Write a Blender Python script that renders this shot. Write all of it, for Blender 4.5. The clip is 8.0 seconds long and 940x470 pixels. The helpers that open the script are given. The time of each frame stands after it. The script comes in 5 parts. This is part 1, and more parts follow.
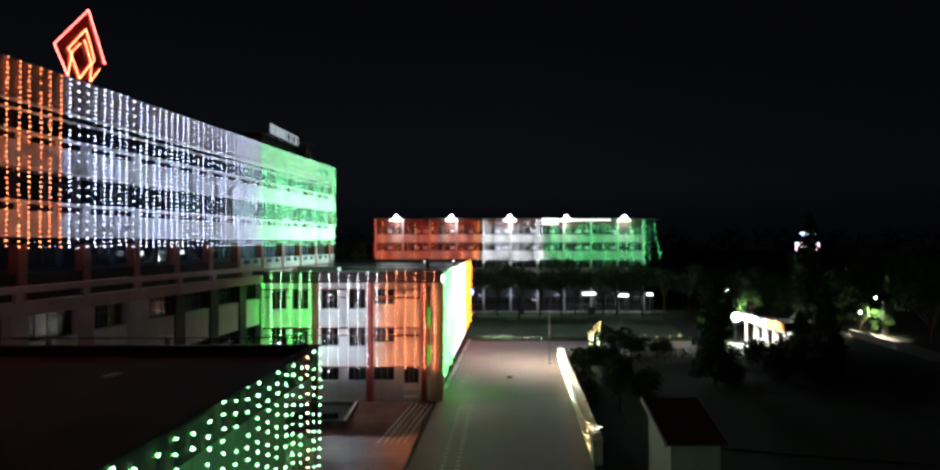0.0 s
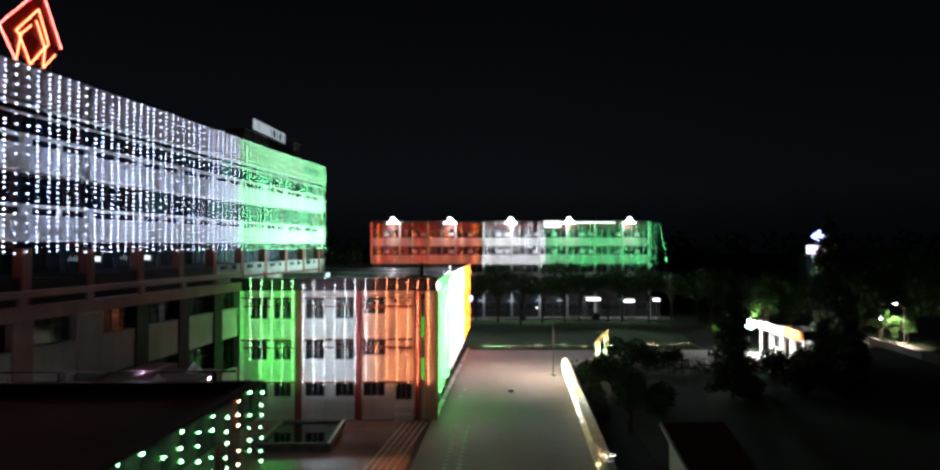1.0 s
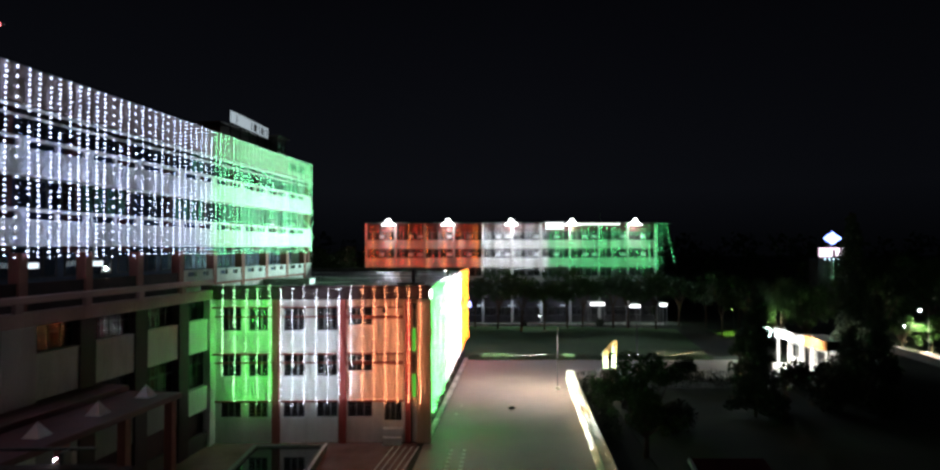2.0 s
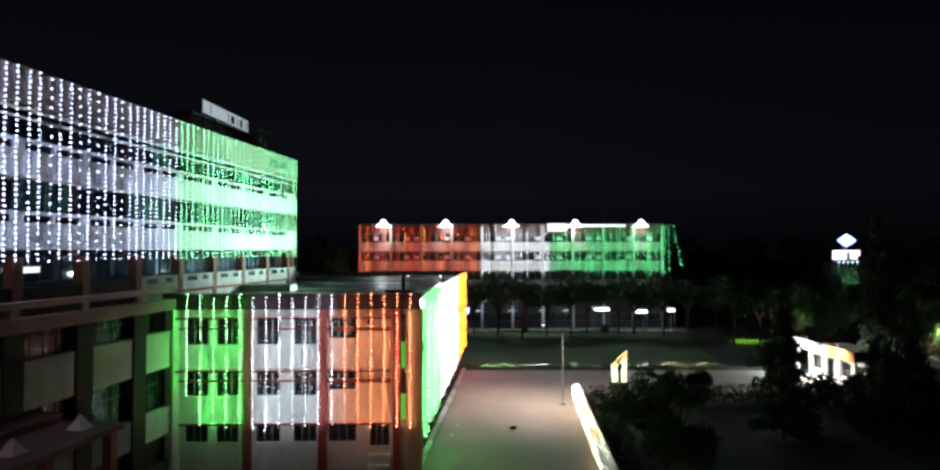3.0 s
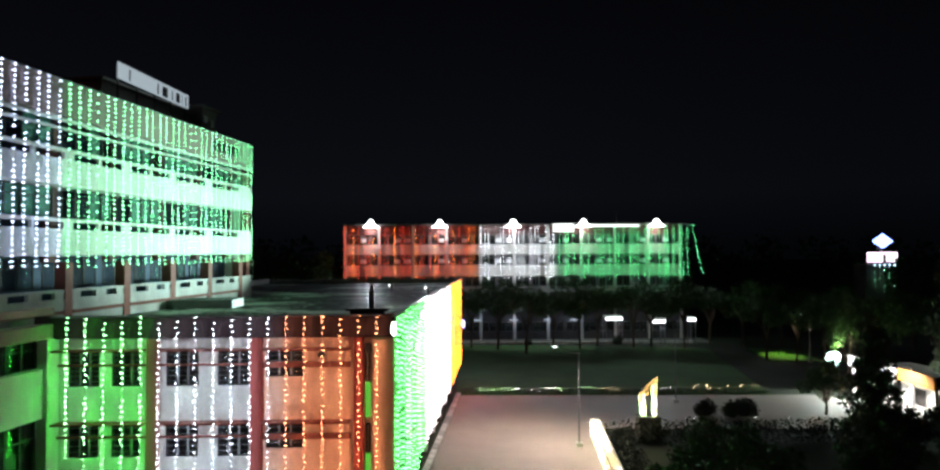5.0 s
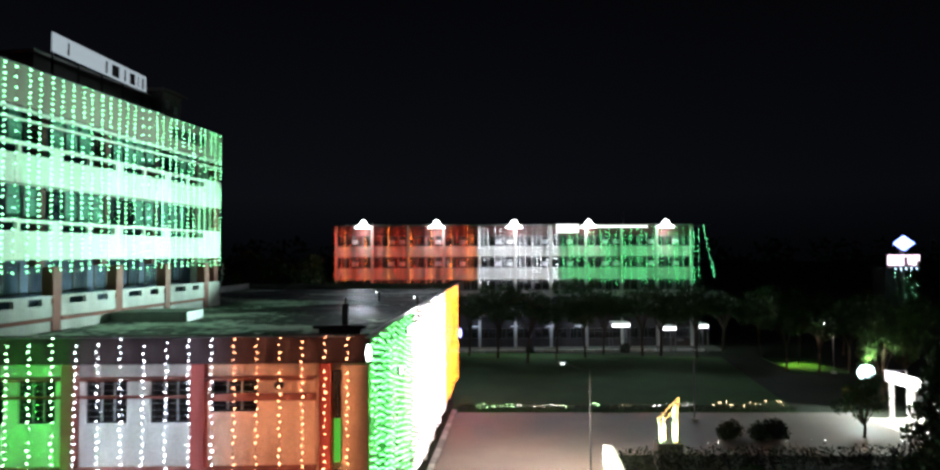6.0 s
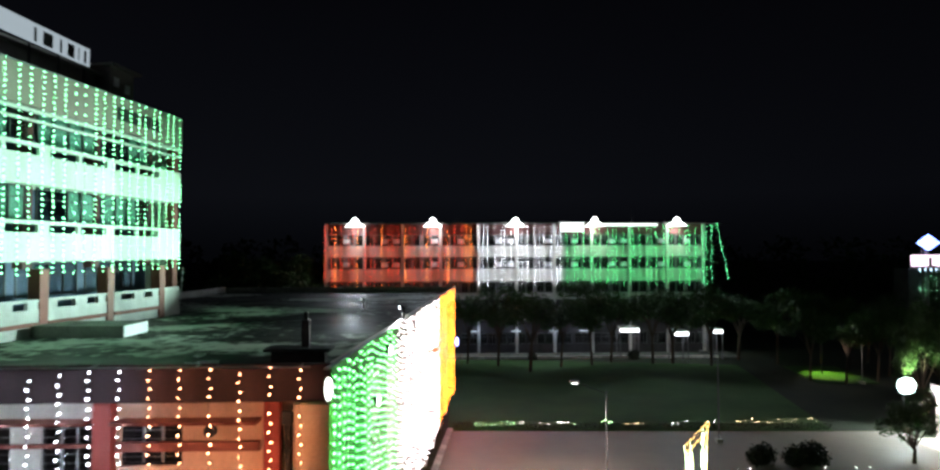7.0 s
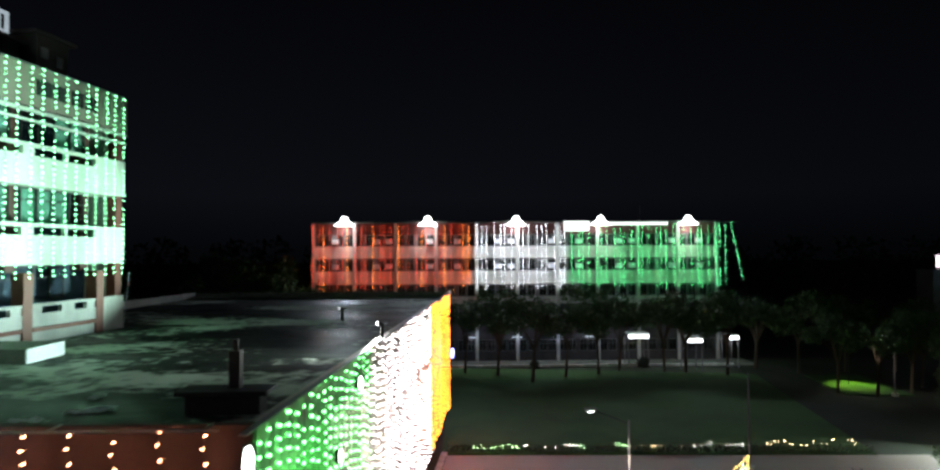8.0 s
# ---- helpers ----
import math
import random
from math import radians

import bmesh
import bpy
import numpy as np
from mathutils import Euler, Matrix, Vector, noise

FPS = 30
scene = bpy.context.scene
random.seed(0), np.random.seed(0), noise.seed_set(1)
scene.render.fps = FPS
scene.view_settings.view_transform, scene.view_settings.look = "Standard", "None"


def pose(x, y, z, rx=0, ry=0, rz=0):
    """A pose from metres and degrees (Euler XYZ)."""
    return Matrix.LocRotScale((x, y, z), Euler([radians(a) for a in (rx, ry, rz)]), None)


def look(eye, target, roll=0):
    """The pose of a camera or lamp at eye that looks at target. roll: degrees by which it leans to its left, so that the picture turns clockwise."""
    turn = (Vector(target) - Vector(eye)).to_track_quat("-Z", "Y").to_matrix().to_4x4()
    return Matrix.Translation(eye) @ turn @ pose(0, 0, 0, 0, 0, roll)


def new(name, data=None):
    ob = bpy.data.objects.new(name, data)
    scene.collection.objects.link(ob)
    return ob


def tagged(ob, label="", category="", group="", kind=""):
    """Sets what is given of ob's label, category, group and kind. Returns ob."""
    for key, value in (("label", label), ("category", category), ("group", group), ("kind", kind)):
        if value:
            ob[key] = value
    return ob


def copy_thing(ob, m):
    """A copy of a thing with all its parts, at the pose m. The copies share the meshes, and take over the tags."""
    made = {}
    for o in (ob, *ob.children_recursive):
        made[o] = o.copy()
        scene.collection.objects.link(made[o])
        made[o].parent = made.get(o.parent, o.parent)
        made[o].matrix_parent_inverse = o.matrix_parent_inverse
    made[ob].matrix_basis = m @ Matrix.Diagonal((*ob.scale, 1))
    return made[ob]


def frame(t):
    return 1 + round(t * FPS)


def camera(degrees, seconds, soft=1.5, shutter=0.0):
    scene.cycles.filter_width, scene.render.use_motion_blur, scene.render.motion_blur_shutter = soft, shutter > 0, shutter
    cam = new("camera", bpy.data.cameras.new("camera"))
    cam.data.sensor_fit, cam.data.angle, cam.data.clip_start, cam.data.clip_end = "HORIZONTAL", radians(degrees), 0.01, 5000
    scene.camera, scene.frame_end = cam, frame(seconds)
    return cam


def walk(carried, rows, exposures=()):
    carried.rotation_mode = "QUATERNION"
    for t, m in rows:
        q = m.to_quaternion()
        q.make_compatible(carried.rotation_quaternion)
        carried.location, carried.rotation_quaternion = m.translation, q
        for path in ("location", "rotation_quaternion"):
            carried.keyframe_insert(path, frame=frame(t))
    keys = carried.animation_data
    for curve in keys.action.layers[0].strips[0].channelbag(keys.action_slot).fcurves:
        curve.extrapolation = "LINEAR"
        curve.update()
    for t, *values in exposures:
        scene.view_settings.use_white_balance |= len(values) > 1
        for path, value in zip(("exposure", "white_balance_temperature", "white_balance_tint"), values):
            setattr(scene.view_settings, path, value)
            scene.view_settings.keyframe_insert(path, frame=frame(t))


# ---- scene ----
cam = camera(76.0, 8.0, soft=2.55, shutter=0.5)
PATH = [
    (0, (-2.495, 0.727, 13.025), (-2.456, 2.726, 13.049), -0.0),
    (0.5, (-2.325, 2.727, 13.014), (-2.289, 4.726, 13.045), -0.1),
    (1, (-2.15, 4.758, 13.028), (-2.114, 6.757, 13.064), -0.1),
    (1.5, (-1.999, 6.978, 13.093), (-1.963, 8.977, 13.132), -0.1),
    (3, (-1.527, 13.793, 13.24), (-1.491, 15.792, 13.289), -0.1),
    (3.5, (-1.409, 16.133, 13.249), (-1.371, 18.132, 13.301), -0.1),
    (4, (-1.247, 18.678, 13.288), (-1.209, 20.677, 13.342), -0.2),
    (4.5, (-1.055, 21.2, 13.316), (-1.019, 23.199, 13.372), -0.2),
    (4.7, (-0.985, 22.22, 13.324), (-0.949, 24.219, 13.38), -0.3),
    (6, (-0.6, 28.829, 13.508), (-0.563, 30.828, 13.568), -0.2),
    (6.5, (-0.437, 31.505, 13.59), (-0.399, 33.504, 13.649), -0.2),
    (7, (-0.341, 33.997, 13.601), (-0.303, 35.996, 13.659), -0.2),
    (7.5, (-0.223, 36.584, 13.638), (-0.183, 38.583, 13.696), -0.2),
    (8, (-0.081, 39.194, 13.705), (-0.039, 41.193, 13.763), -0.3),
]
walk(cam, [(t, look(eye, target, roll)) for t, eye, target, roll in PATH], [(0, 0.25), (8, 0.25)])

# ---- night sky ----
world = bpy.data.worlds.new("night")
scene.world = world
world.use_nodes = True
wn, wl = world.node_tree.nodes, world.node_tree.links
wc = wn.new("ShaderNodeTexCoord")
wz = wn.new("ShaderNodeSeparateXYZ")
wr = wn.new("ShaderNodeValToRGB")
wl.new(wc.outputs["Generated"], wz.inputs[0])
wl.new(wz.outputs["Z"], wr.inputs[0])
wr.color_ramp.elements[0].position, wr.color_ramp.elements[0].color = 0.0, (0.0012, 0.0014, 0.0020, 1)
we = wr.color_ramp.elements.new(0.09)
we.color = (0.0031, 0.0035, 0.0050, 1)
wr.color_ramp.elements[2].position, wr.color_ramp.elements[2].color = 0.4, (0.0013, 0.0014, 0.0022, 1)
# the glow of the town fades away from the far building
wx, wm = wn.new("ShaderNodeMapRange"), wn.new("ShaderNodeVectorMath")
wx.inputs["From Min"].default_value, wx.inputs["From Max"].default_value = 0.1, 0.6
wx.inputs["To Min"].default_value, wx.inputs["To Max"].default_value = 1.0, 0.7
wm.operation = "SCALE"
wl.new(wz.outputs["X"], wx.inputs["Value"])
wl.new(wr.outputs[0], wm.inputs[0])
wl.new(wx.outputs[0], wm.inputs["Scale"])
wl.new(wm.outputs[0], wn["Background"].inputs[0])
wn["Background"].inputs[1].default_value = 1.0


# ---- materials ----
def ramp(nodes, stops):
    r = nodes.new("ShaderNodeValToRGB")
    r.color_ramp.elements[0].position, r.color_ramp.elements[0].color = stops[0][0], (*stops[0][1], 1)
    r.color_ramp.elements[1].position, r.color_ramp.elements[1].color = stops[-1][0], (*stops[-1][1], 1)
    for p, c in stops[1:-1]:
        e = r.color_ramp.elements.new(p)
        e.color = (*c, 1)
    return r


def surface(name, dark, light, rough=0.7, big=0.35, fine=9.0, bump=0.15, metal=0.0, rough_low=None, streak=1.0, vary=0.0, lo=0.45, hi=0.85, squash=1.0):
    """Two scales of noise mixing two colours, with fine relief; streak > 1 draws the stains out downwards."""
    m = bpy.data.materials.new(name)
    m.use_nodes = True
    n, l = m.node_tree.nodes, m.node_tree.links
    b = n["Principled BSDF"]
    tc, mp = n.new("ShaderNodeTexCoord"), n.new("ShaderNodeMapping")
    mp.inputs["Scale"].default_value = (1, squash, 1 / streak)
    l.new(tc.outputs["Object"], mp.inputs[0])
    a, c = n.new("ShaderNodeTexNoise"), n.new("ShaderNodeTexNoise")
    a.inputs["Scale"].default_value, a.inputs["Detail"].default_value, a.inputs["Roughness"].default_value = big, 6, 0.65
    c.inputs["Scale"].default_value, c.inputs["Detail"].default_value = fine, 4
    l.new(mp.outputs[0], a.inputs["Vector"])
    l.new(tc.outputs["Object"], c.inputs["Vector"])
    mix = n.new("ShaderNodeMath")
    mix.operation = "MULTIPLY_ADD"
    l.new(c.outputs[0], mix.inputs[0])
    mix.inputs[1].default_value = 0.35
    l.new(a.outputs[0], mix.inputs[2])
    r = ramp(n, [(lo, dark), (hi, light)])
    l.new(mix.outputs[0], r.inputs[0])
    out = r.outputs[0]
    if vary:
        oi, hs = n.new("ShaderNodeObjectInfo"), n.new("ShaderNodeHueSaturation")
        mr = n.new("ShaderNodeMapRange")
        mr.inputs["To Min"].default_value, mr.inputs["To Max"].default_value = 1 - vary, 1 + vary
        l.new(oi.outputs["Random"], mr.inputs["Value"])
        l.new(mr.outputs[0], hs.inputs["Value"])
        l.new(out, hs.inputs["Color"])
        out = hs.outputs[0]
    l.new(out, b.inputs["Base Color"])
    b.inputs["Metallic"].default_value = metal
    if rough_low is None:
        b.inputs["Roughness"].default_value = rough
    else:
        rr = n.new("ShaderNodeMapRange")
        rr.inputs["From Min"].default_value, rr.inputs["From Max"].default_value = 0.35, 0.65
        rr.inputs["To Min"].default_value, rr.inputs["To Max"].default_value = rough_low, rough
        l.new(a.outputs[0], rr.inputs["Value"])
        l.new(rr.outputs[0], b.inputs["Roughness"])
    if bump:
        bp = n.new("ShaderNodeBump")
        bp.inputs["Strength"].default_value, bp.inputs["Distance"].default_value = bump, 0.02
        l.new(c.outputs[0], bp.inputs["Height"])
        l.new(bp.outputs[0], b.inputs["Normal"])
    return m


def glow(name, colour, strength):
    m = bpy.data.materials.new(name)
    m.use_nodes = True
    b = m.node_tree.nodes["Principled BSDF"]
    b.inputs["Base Color"].default_value = (0.02, 0.02, 0.02, 1)
    b.inputs["Emission Color"].default_value = (*colour, 1)
    b.inputs["Emission Strength"].default_value = strength
    return m


def clear_glass(name, tint, rough=0.03):
    m = bpy.data.materials.new(name)
    m.use_nodes = True
    b = m.node_tree.nodes["Principled BSDF"]
    b.inputs["Base Color"].default_value = (*tint, 1)
    b.inputs["Roughness"].default_value = rough
    b.inputs["Transmission Weight"].default_value = 1.0
    b.inputs["IOR"].default_value = 1.45
    return m


WHITE = surface("white_wall_paint", (0.50, 0.49, 0.46), (0.82, 0.81, 0.78), 0.75, 0.5, 14, 0.12, streak=4)
CREAM = surface("peach_wall_paint", (0.40, 0.27, 0.18), (0.60, 0.45, 0.33), 0.75, 0.5, 14, 0.12, streak=4)
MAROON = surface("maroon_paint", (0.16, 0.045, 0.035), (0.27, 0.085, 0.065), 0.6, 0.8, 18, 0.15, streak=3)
# maroon darkened further: the little light on these parts is in the colour
PARAPET = surface("shade_darkened_maroon_paint", (0.019, 0.009, 0.012), (0.045, 0.018, 0.023), 0.75, 0.8, 14, 0.2, streak=3)
REDPAINT = surface("red_column_paint", (0.25, 0.035, 0.03), (0.36, 0.062, 0.05), 0.6, 0.8, 18, 0.15, streak=3)
COLUMN = surface("deep_maroon_column_paint", (0.07, 0.022, 0.022), (0.16, 0.055, 0.05), 0.6, 0.8, 18, 0.15, streak=3)
GREY = surface("weathered_grey_paint", (0.13, 0.125, 0.135), (0.25, 0.235, 0.245), 0.8, 0.5, 12, 0.15, streak=4)
# darker copy of the grey paint, with the dimness of low walls in it
DARKGREY = surface("dimmed_grey_paint", (0.045, 0.042, 0.045), (0.10, 0.092, 0.095), 0.8, 0.5, 12, 0.15, streak=4)
SIDEWALL = surface("pinkish_plaster", (0.48, 0.42, 0.39), (0.70, 0.63, 0.59), 0.8, 0.5, 12, 0.2, streak=3)
RAIL = surface("grey_white_rail_paint", (0.36, 0.35, 0.35), (0.64, 0.63, 0.62), 0.8, 0.6, 12, 0.15, streak=3)
FASCIA = surface("dull_rose_fascia_paint", (0.22, 0.16, 0.15), (0.37, 0.28, 0.255), 0.75, 0.5, 14, 0.12, streak=4)
PEACH = surface("peach_bay_paint", (0.55, 0.38, 0.29), (0.80, 0.60, 0.48), 0.75, 0.5, 14, 0.12, streak=4)
MAUVE = surface("mauve_grey_pier_paint", (0.34, 0.29, 0.32), (0.52, 0.46, 0.49), 0.8, 0.5, 12, 0.15, streak=4)
ROSE = surface("faded_rose_pier_paint", (0.30, 0.17, 0.18), (0.44, 0.27, 0.28), 0.8, 0.5, 12, 0.15, streak=4)
# plaster with the dark of unlit rooms put into its colour; also used outdoors
SHADOW = surface("shade_dark_plaster", (0.10, 0.09, 0.09), (0.19, 0.17, 0.16), 0.85, 0.6, 8, 0.1)
# stains, and pale patches that paint in the light reflected by the wet roof
ROOFING = surface("roof_concrete_stains_and_sheen", (0.010, 0.014, 0.012), (0.46, 0.51, 0.45), 0.85, 0.10, 2.2, 0.2, rough_low=0.34, lo=0.685, hi=0.77, squash=2.2)
ROOFING.node_tree.nodes["Principled BSDF"].inputs["Specular IOR Level"].default_value = 0.14
SLABTOP = surface("weathered_slab_concrete", (0.07, 0.08, 0.07), (0.22, 0.23, 0.2), 0.85, 0.8, 10, 0.3)
ASPHALT = surface("worn_concrete_road", (0.24, 0.195, 0.172), (0.44, 0.365, 0.32), 0.8, 0.09, 12, 0.25, rough_low=0.5)
PAVING = surface("red_wet_paving", (0.15, 0.082, 0.073), (0.33, 0.20, 0.18), 0.17, 0.3, 10, 0.05, rough_low=0.02)
EARTH = surface("dark_garden_soil", (0.014, 0.019, 0.010), (0.036, 0.044, 0.022), 0.95, 0.15, 6, 0.5)
# darker copy of the lawn turf: the garden's lack of light is in the colour
DARKTURF = surface("turf_darkened_as_unlit", (0.012, 0.020, 0.009), (0.030, 0.046, 0.018), 0.95, 0.2, 18, 0.5)
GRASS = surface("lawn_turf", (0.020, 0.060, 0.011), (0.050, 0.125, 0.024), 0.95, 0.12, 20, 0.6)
KERB = surface("painted_kerb", (0.48, 0.47, 0.45), (0.80, 0.78, 0.75), 0.75, 2.0, 20, 0.25, vary=0.3)
PAINTMARK = surface("road_marking_paint", (0.7, 0.7, 0.68), (0.85, 0.85, 0.82), 0.7, 3.0, 25, 0.1)
STONE = surface("low_wall_plaster", (0.42, 0.40, 0.35), (0.72, 0.70, 0.62), 0.8, 1.2, 12, 0.25)
STEEL = surface("grey_galvanised_steel", (0.22, 0.23, 0.24), (0.42, 0.43, 0.44), 0.45, 2, 30, 0.05, metal=0.8)
BLACKMETAL = surface("black_painted_metal", (0.012, 0.012, 0.013), (0.03, 0.03, 0.032), 0.5, 2, 30, 0.05)
TILE = surface("maroon_sheet_roof", (0.060, 0.010, 0.017), (0.125, 0.022, 0.033), 0.55, 0.8, 12, 0.2)
PITCH = surface("maroon_black_bitumen", (0.034, 0.015, 0.022), (0.075, 0.033, 0.046), 0.9, 0.3, 10, 0.3)
WATER = surface("still_dark_water", (0.006, 0.008, 0.009), (0.012, 0.015, 0.016), 0.05, 0.5, 3, 0.04)
BARK = surface("tree_bark", (0.045, 0.03, 0.02), (0.11, 0.08, 0.055), 0.95, 3, 20, 0.7, streak=4)
LEAF = surface("broad_leaves", (0.02, 0.045, 0.010), (0.05, 0.12, 0.022), 0.6, 1.5, 9, 0.1)
NEEDLE = surface("conifer_foliage", (0.02, 0.035, 0.016), (0.045, 0.07, 0.03), 0.7, 1.5, 9, 0.1)
HEDGE = surface("clipped_hedge_leaves", (0.010, 0.016, 0.007), (0.024, 0.037, 0.013), 0.7, 2, 12, 0.2)
GLASS = clear_glass("window_glass", (0.55, 0.6, 0.62))
CABLE = surface("black_cable_sheath", (0.01, 0.01, 0.01), (0.02, 0.02, 0.02), 0.6, 5, 40, 0.0)
BOARD = surface("white_sign_board", (0.6, 0.62, 0.66), (0.82, 0.84, 0.88), 0.5, 1.2, 10, 0.05)
NAVY = surface("dark_blue_plaster", (0.028, 0.041, 0.082), (0.060, 0.086, 0.15), 0.7, 0.6, 8, 0.1)
BLIND = surface("sea_green_blind_cloth", (0.14, 0.36, 0.25), (0.25, 0.54, 0.40), 0.85, 0.9, 14, 0.1, streak=5)
INK = surface("black_sign_lettering", (0.012, 0.012, 0.014), (0.03, 0.03, 0.033), 0.8, 3, 20, 0.05)

LED = {
    "tower": {"white": ((0.68, 0.77, 1.0), 9.5), "green": ((0.28, 1.0, 0.46), 10.5), "orange": ((1.0, 0.30, 0.12), 7.5)},
    # the _lens rows colour added emitters that face the wall, hidden behind the bulbs
    "tower_lens": {"white": ((0.29, 0.40, 1.0), 11.5), "green": ((0.03, 1.0, 0.27), 9.0), "orange": ((1.0, 0.028, 0.008), 5.5)},
    "front": {"white": ((0.84, 0.90, 1.0), 22.0), "green": ((0.45, 1.0, 0.5), 22.0), "orange": ((1.0, 0.34, 0.17), 24.0)},
    "front_lens": {"white": ((0.72, 0.84, 1.0), 50.0), "green": ((0.06, 1.0, 0.07), 66.0), "orange": ((1.0, 0.43, 0.20), 46.0)},
    "side": {"white": ((1.0, 0.90, 0.89), 10.0), "green": ((0.14, 1.0, 0.2), 15.0), "orange": ((1.0, 0.22, 0.02), 17.0)},
    "side_lens": {"white": ((1.0, 0.87, 0.88), 54.0), "green": ((0.08, 1.0, 0.13), 40.0), "orange": ((1.0, 0.2, 0.015), 40.0)},
    "near": {"green": ((0.32, 1.0, 0.48), 16.0), "orange": ((1.0, 0.62, 0.42), 16.0)},
    "near_lens": {"green": ((0.12, 1.0, 0.14), 11.0), "orange": ((1.0, 0.3, 0.1), 6.0)},
    "rear": {"white": ((0.96, 0.88, 1.0), 210.0)},
    "far": {"white": ((0.86, 0.92, 1.0), 15.0), "green": ((0.16, 1.0, 0.36), 8.0), "orange": ((1.0, 0.24, 0.035), 12.0), "red": ((1.0, 0.09, 0.04), 3.6)},
    "far_lens": {"white": ((0.86, 0.92, 1.0), 13.0), "green": ((0.06, 1.0, 0.26), 13.0), "orange": ((1.0, 0.11, 0.04), 16.0), "red": ((1.0, 0.07, 0.035), 12.0)},
    "sculpture": {"amber": ((1.0, 0.55, 0.14), 9.0), "white": ((0.62, 1.0, 0.5), 12.0)},
    "garden": {"white": ((1.0, 1.0, 0.86), 24.0), "green": ((0.42, 1.0, 0.34), 22.0), "amber": ((1.0, 0.68, 0.3), 24.0)},
}
LED = {k: {c: glow(f"{c}_led_{k}", *v) for c, v in d.items()} for k, d in LED.items()}
NEON = glow("red_neon_tube", (1.0, 0.13, 0.11), 9.0)
NEON_WARM = glow("orange_neon_tube", (1.0, 0.20, 0.09), 8.0)
ROOFGLARE = glow("roof_lamp_glare", (0.95, 1.0, 1.0), 6.0)
FLOOD = glow("cool_floodlight_lens", (0.9, 1.0, 1.0), 40.0)
SOFTLENS = glow("frosted_floodlight_lens", (0.92, 1.0, 0.98), 7.0)
# own emission stands for the curtain's green light on the stair panes
STAIRGLASS = glow("green_glow_stair_glass", (0.14, 0.8, 0.07), 0.5)
DIMTUBE = glow("dim_tube_light", (0.8, 0.92, 1.0), 1.2)
TUBE = glow("white_tube_light", (0.9, 0.97, 1.0), 4.0)
BLUE = glow("blue_sign_tube", (0.2, 0.3, 1.0), 6.0)
BLUEWHITE = glow("pale_blue_lamp", (0.55, 0.8, 1.0), 2.5)
# emission in place of the floodlight that falls on the roof board
SIGNFACE = glow("self_glowing_sign_face", (0.76, 0.9, 1.0), 0.4)
LITSTRIP = glow("lit_parapet_strip", (0.9, 1.0, 0.97), 1.6)
PINK = glow("pale_pink_sign_face", (1.0, 0.78, 0.96), 2.0)


# ---- building blocks ----
def box(bm, x0, y0, z0, x1, y1, z1, bevel=0.0):
    g = bmesh.ops.create_cube(bm, size=1, matrix=Matrix.LocRotScale(((x0 + x1) / 2, (y0 + y1) / 2, (z0 + z1) / 2), None, (abs(x1 - x0), abs(y1 - y0), abs(z1 - z0))))
    if bevel:
        es = list({e for v in g["verts"] for e in v.link_edges})
        bmesh.ops.bevel(bm, geom=es, offset=bevel, segments=1, affect="EDGES")
    return g


def boxes(*rows, bevel=0.0):
    bm = bmesh.new()
    for r in rows:
        box(bm, *r, bevel=bevel)
    return bm


def tube(bm, a, b, r0, r1=None, sides=8):
    a, b = Vector(a), Vector(b)
    d = b - a
    q = d.to_track_quat("Z", "Y").to_matrix().to_4x4()
    bmesh.ops.create_cone(bm, cap_ends=True, segments=sides, radius1=r0, radius2=r0 if r1 is None else r1, depth=d.length, matrix=Matrix.Translation((a + b) / 2) @ q)


def prism(bm, pts, z0, z1):
    """An upright prism over a plan given anticlockwise."""
    lo = [bm.verts.new((x, y, z0)) for x, y in pts]
    hi = [bm.verts.new((x, y, z1)) for x, y in pts]
    k = len(pts)
    bm.faces.new(lo[::-1])
    bm.faces.new(hi)
    for i in range(k):
        bm.faces.new((lo[i], lo[(i + 1) % k], hi[(i + 1) % k], hi[i]))


def mesh_of(name, bm, material):
    me = bpy.data.meshes.new(name)
    bm.to_mesh(me)
    bm.free()
    me.materials.append(material)
    return me


def part(name, bm, material, parent=None, label="", at=None):
    me = mesh_of(name, bm, material) if isinstance(bm, bmesh.types.BMesh) else bm
    ob = new(name, me)
    ob.parent = parent
    if at is not None:
        ob.matrix_basis = at if isinstance(at, Matrix) else Matrix.Translation(at)
    return tagged(ob, label)


def thing(name, label, category, at=None, group="", kind=""):
    ob = new(name)
    if at is not None:
        ob.matrix_basis = at if isinstance(at, Matrix) else Matrix.Translation(at)
    return tagged(ob, label, category, group, kind)


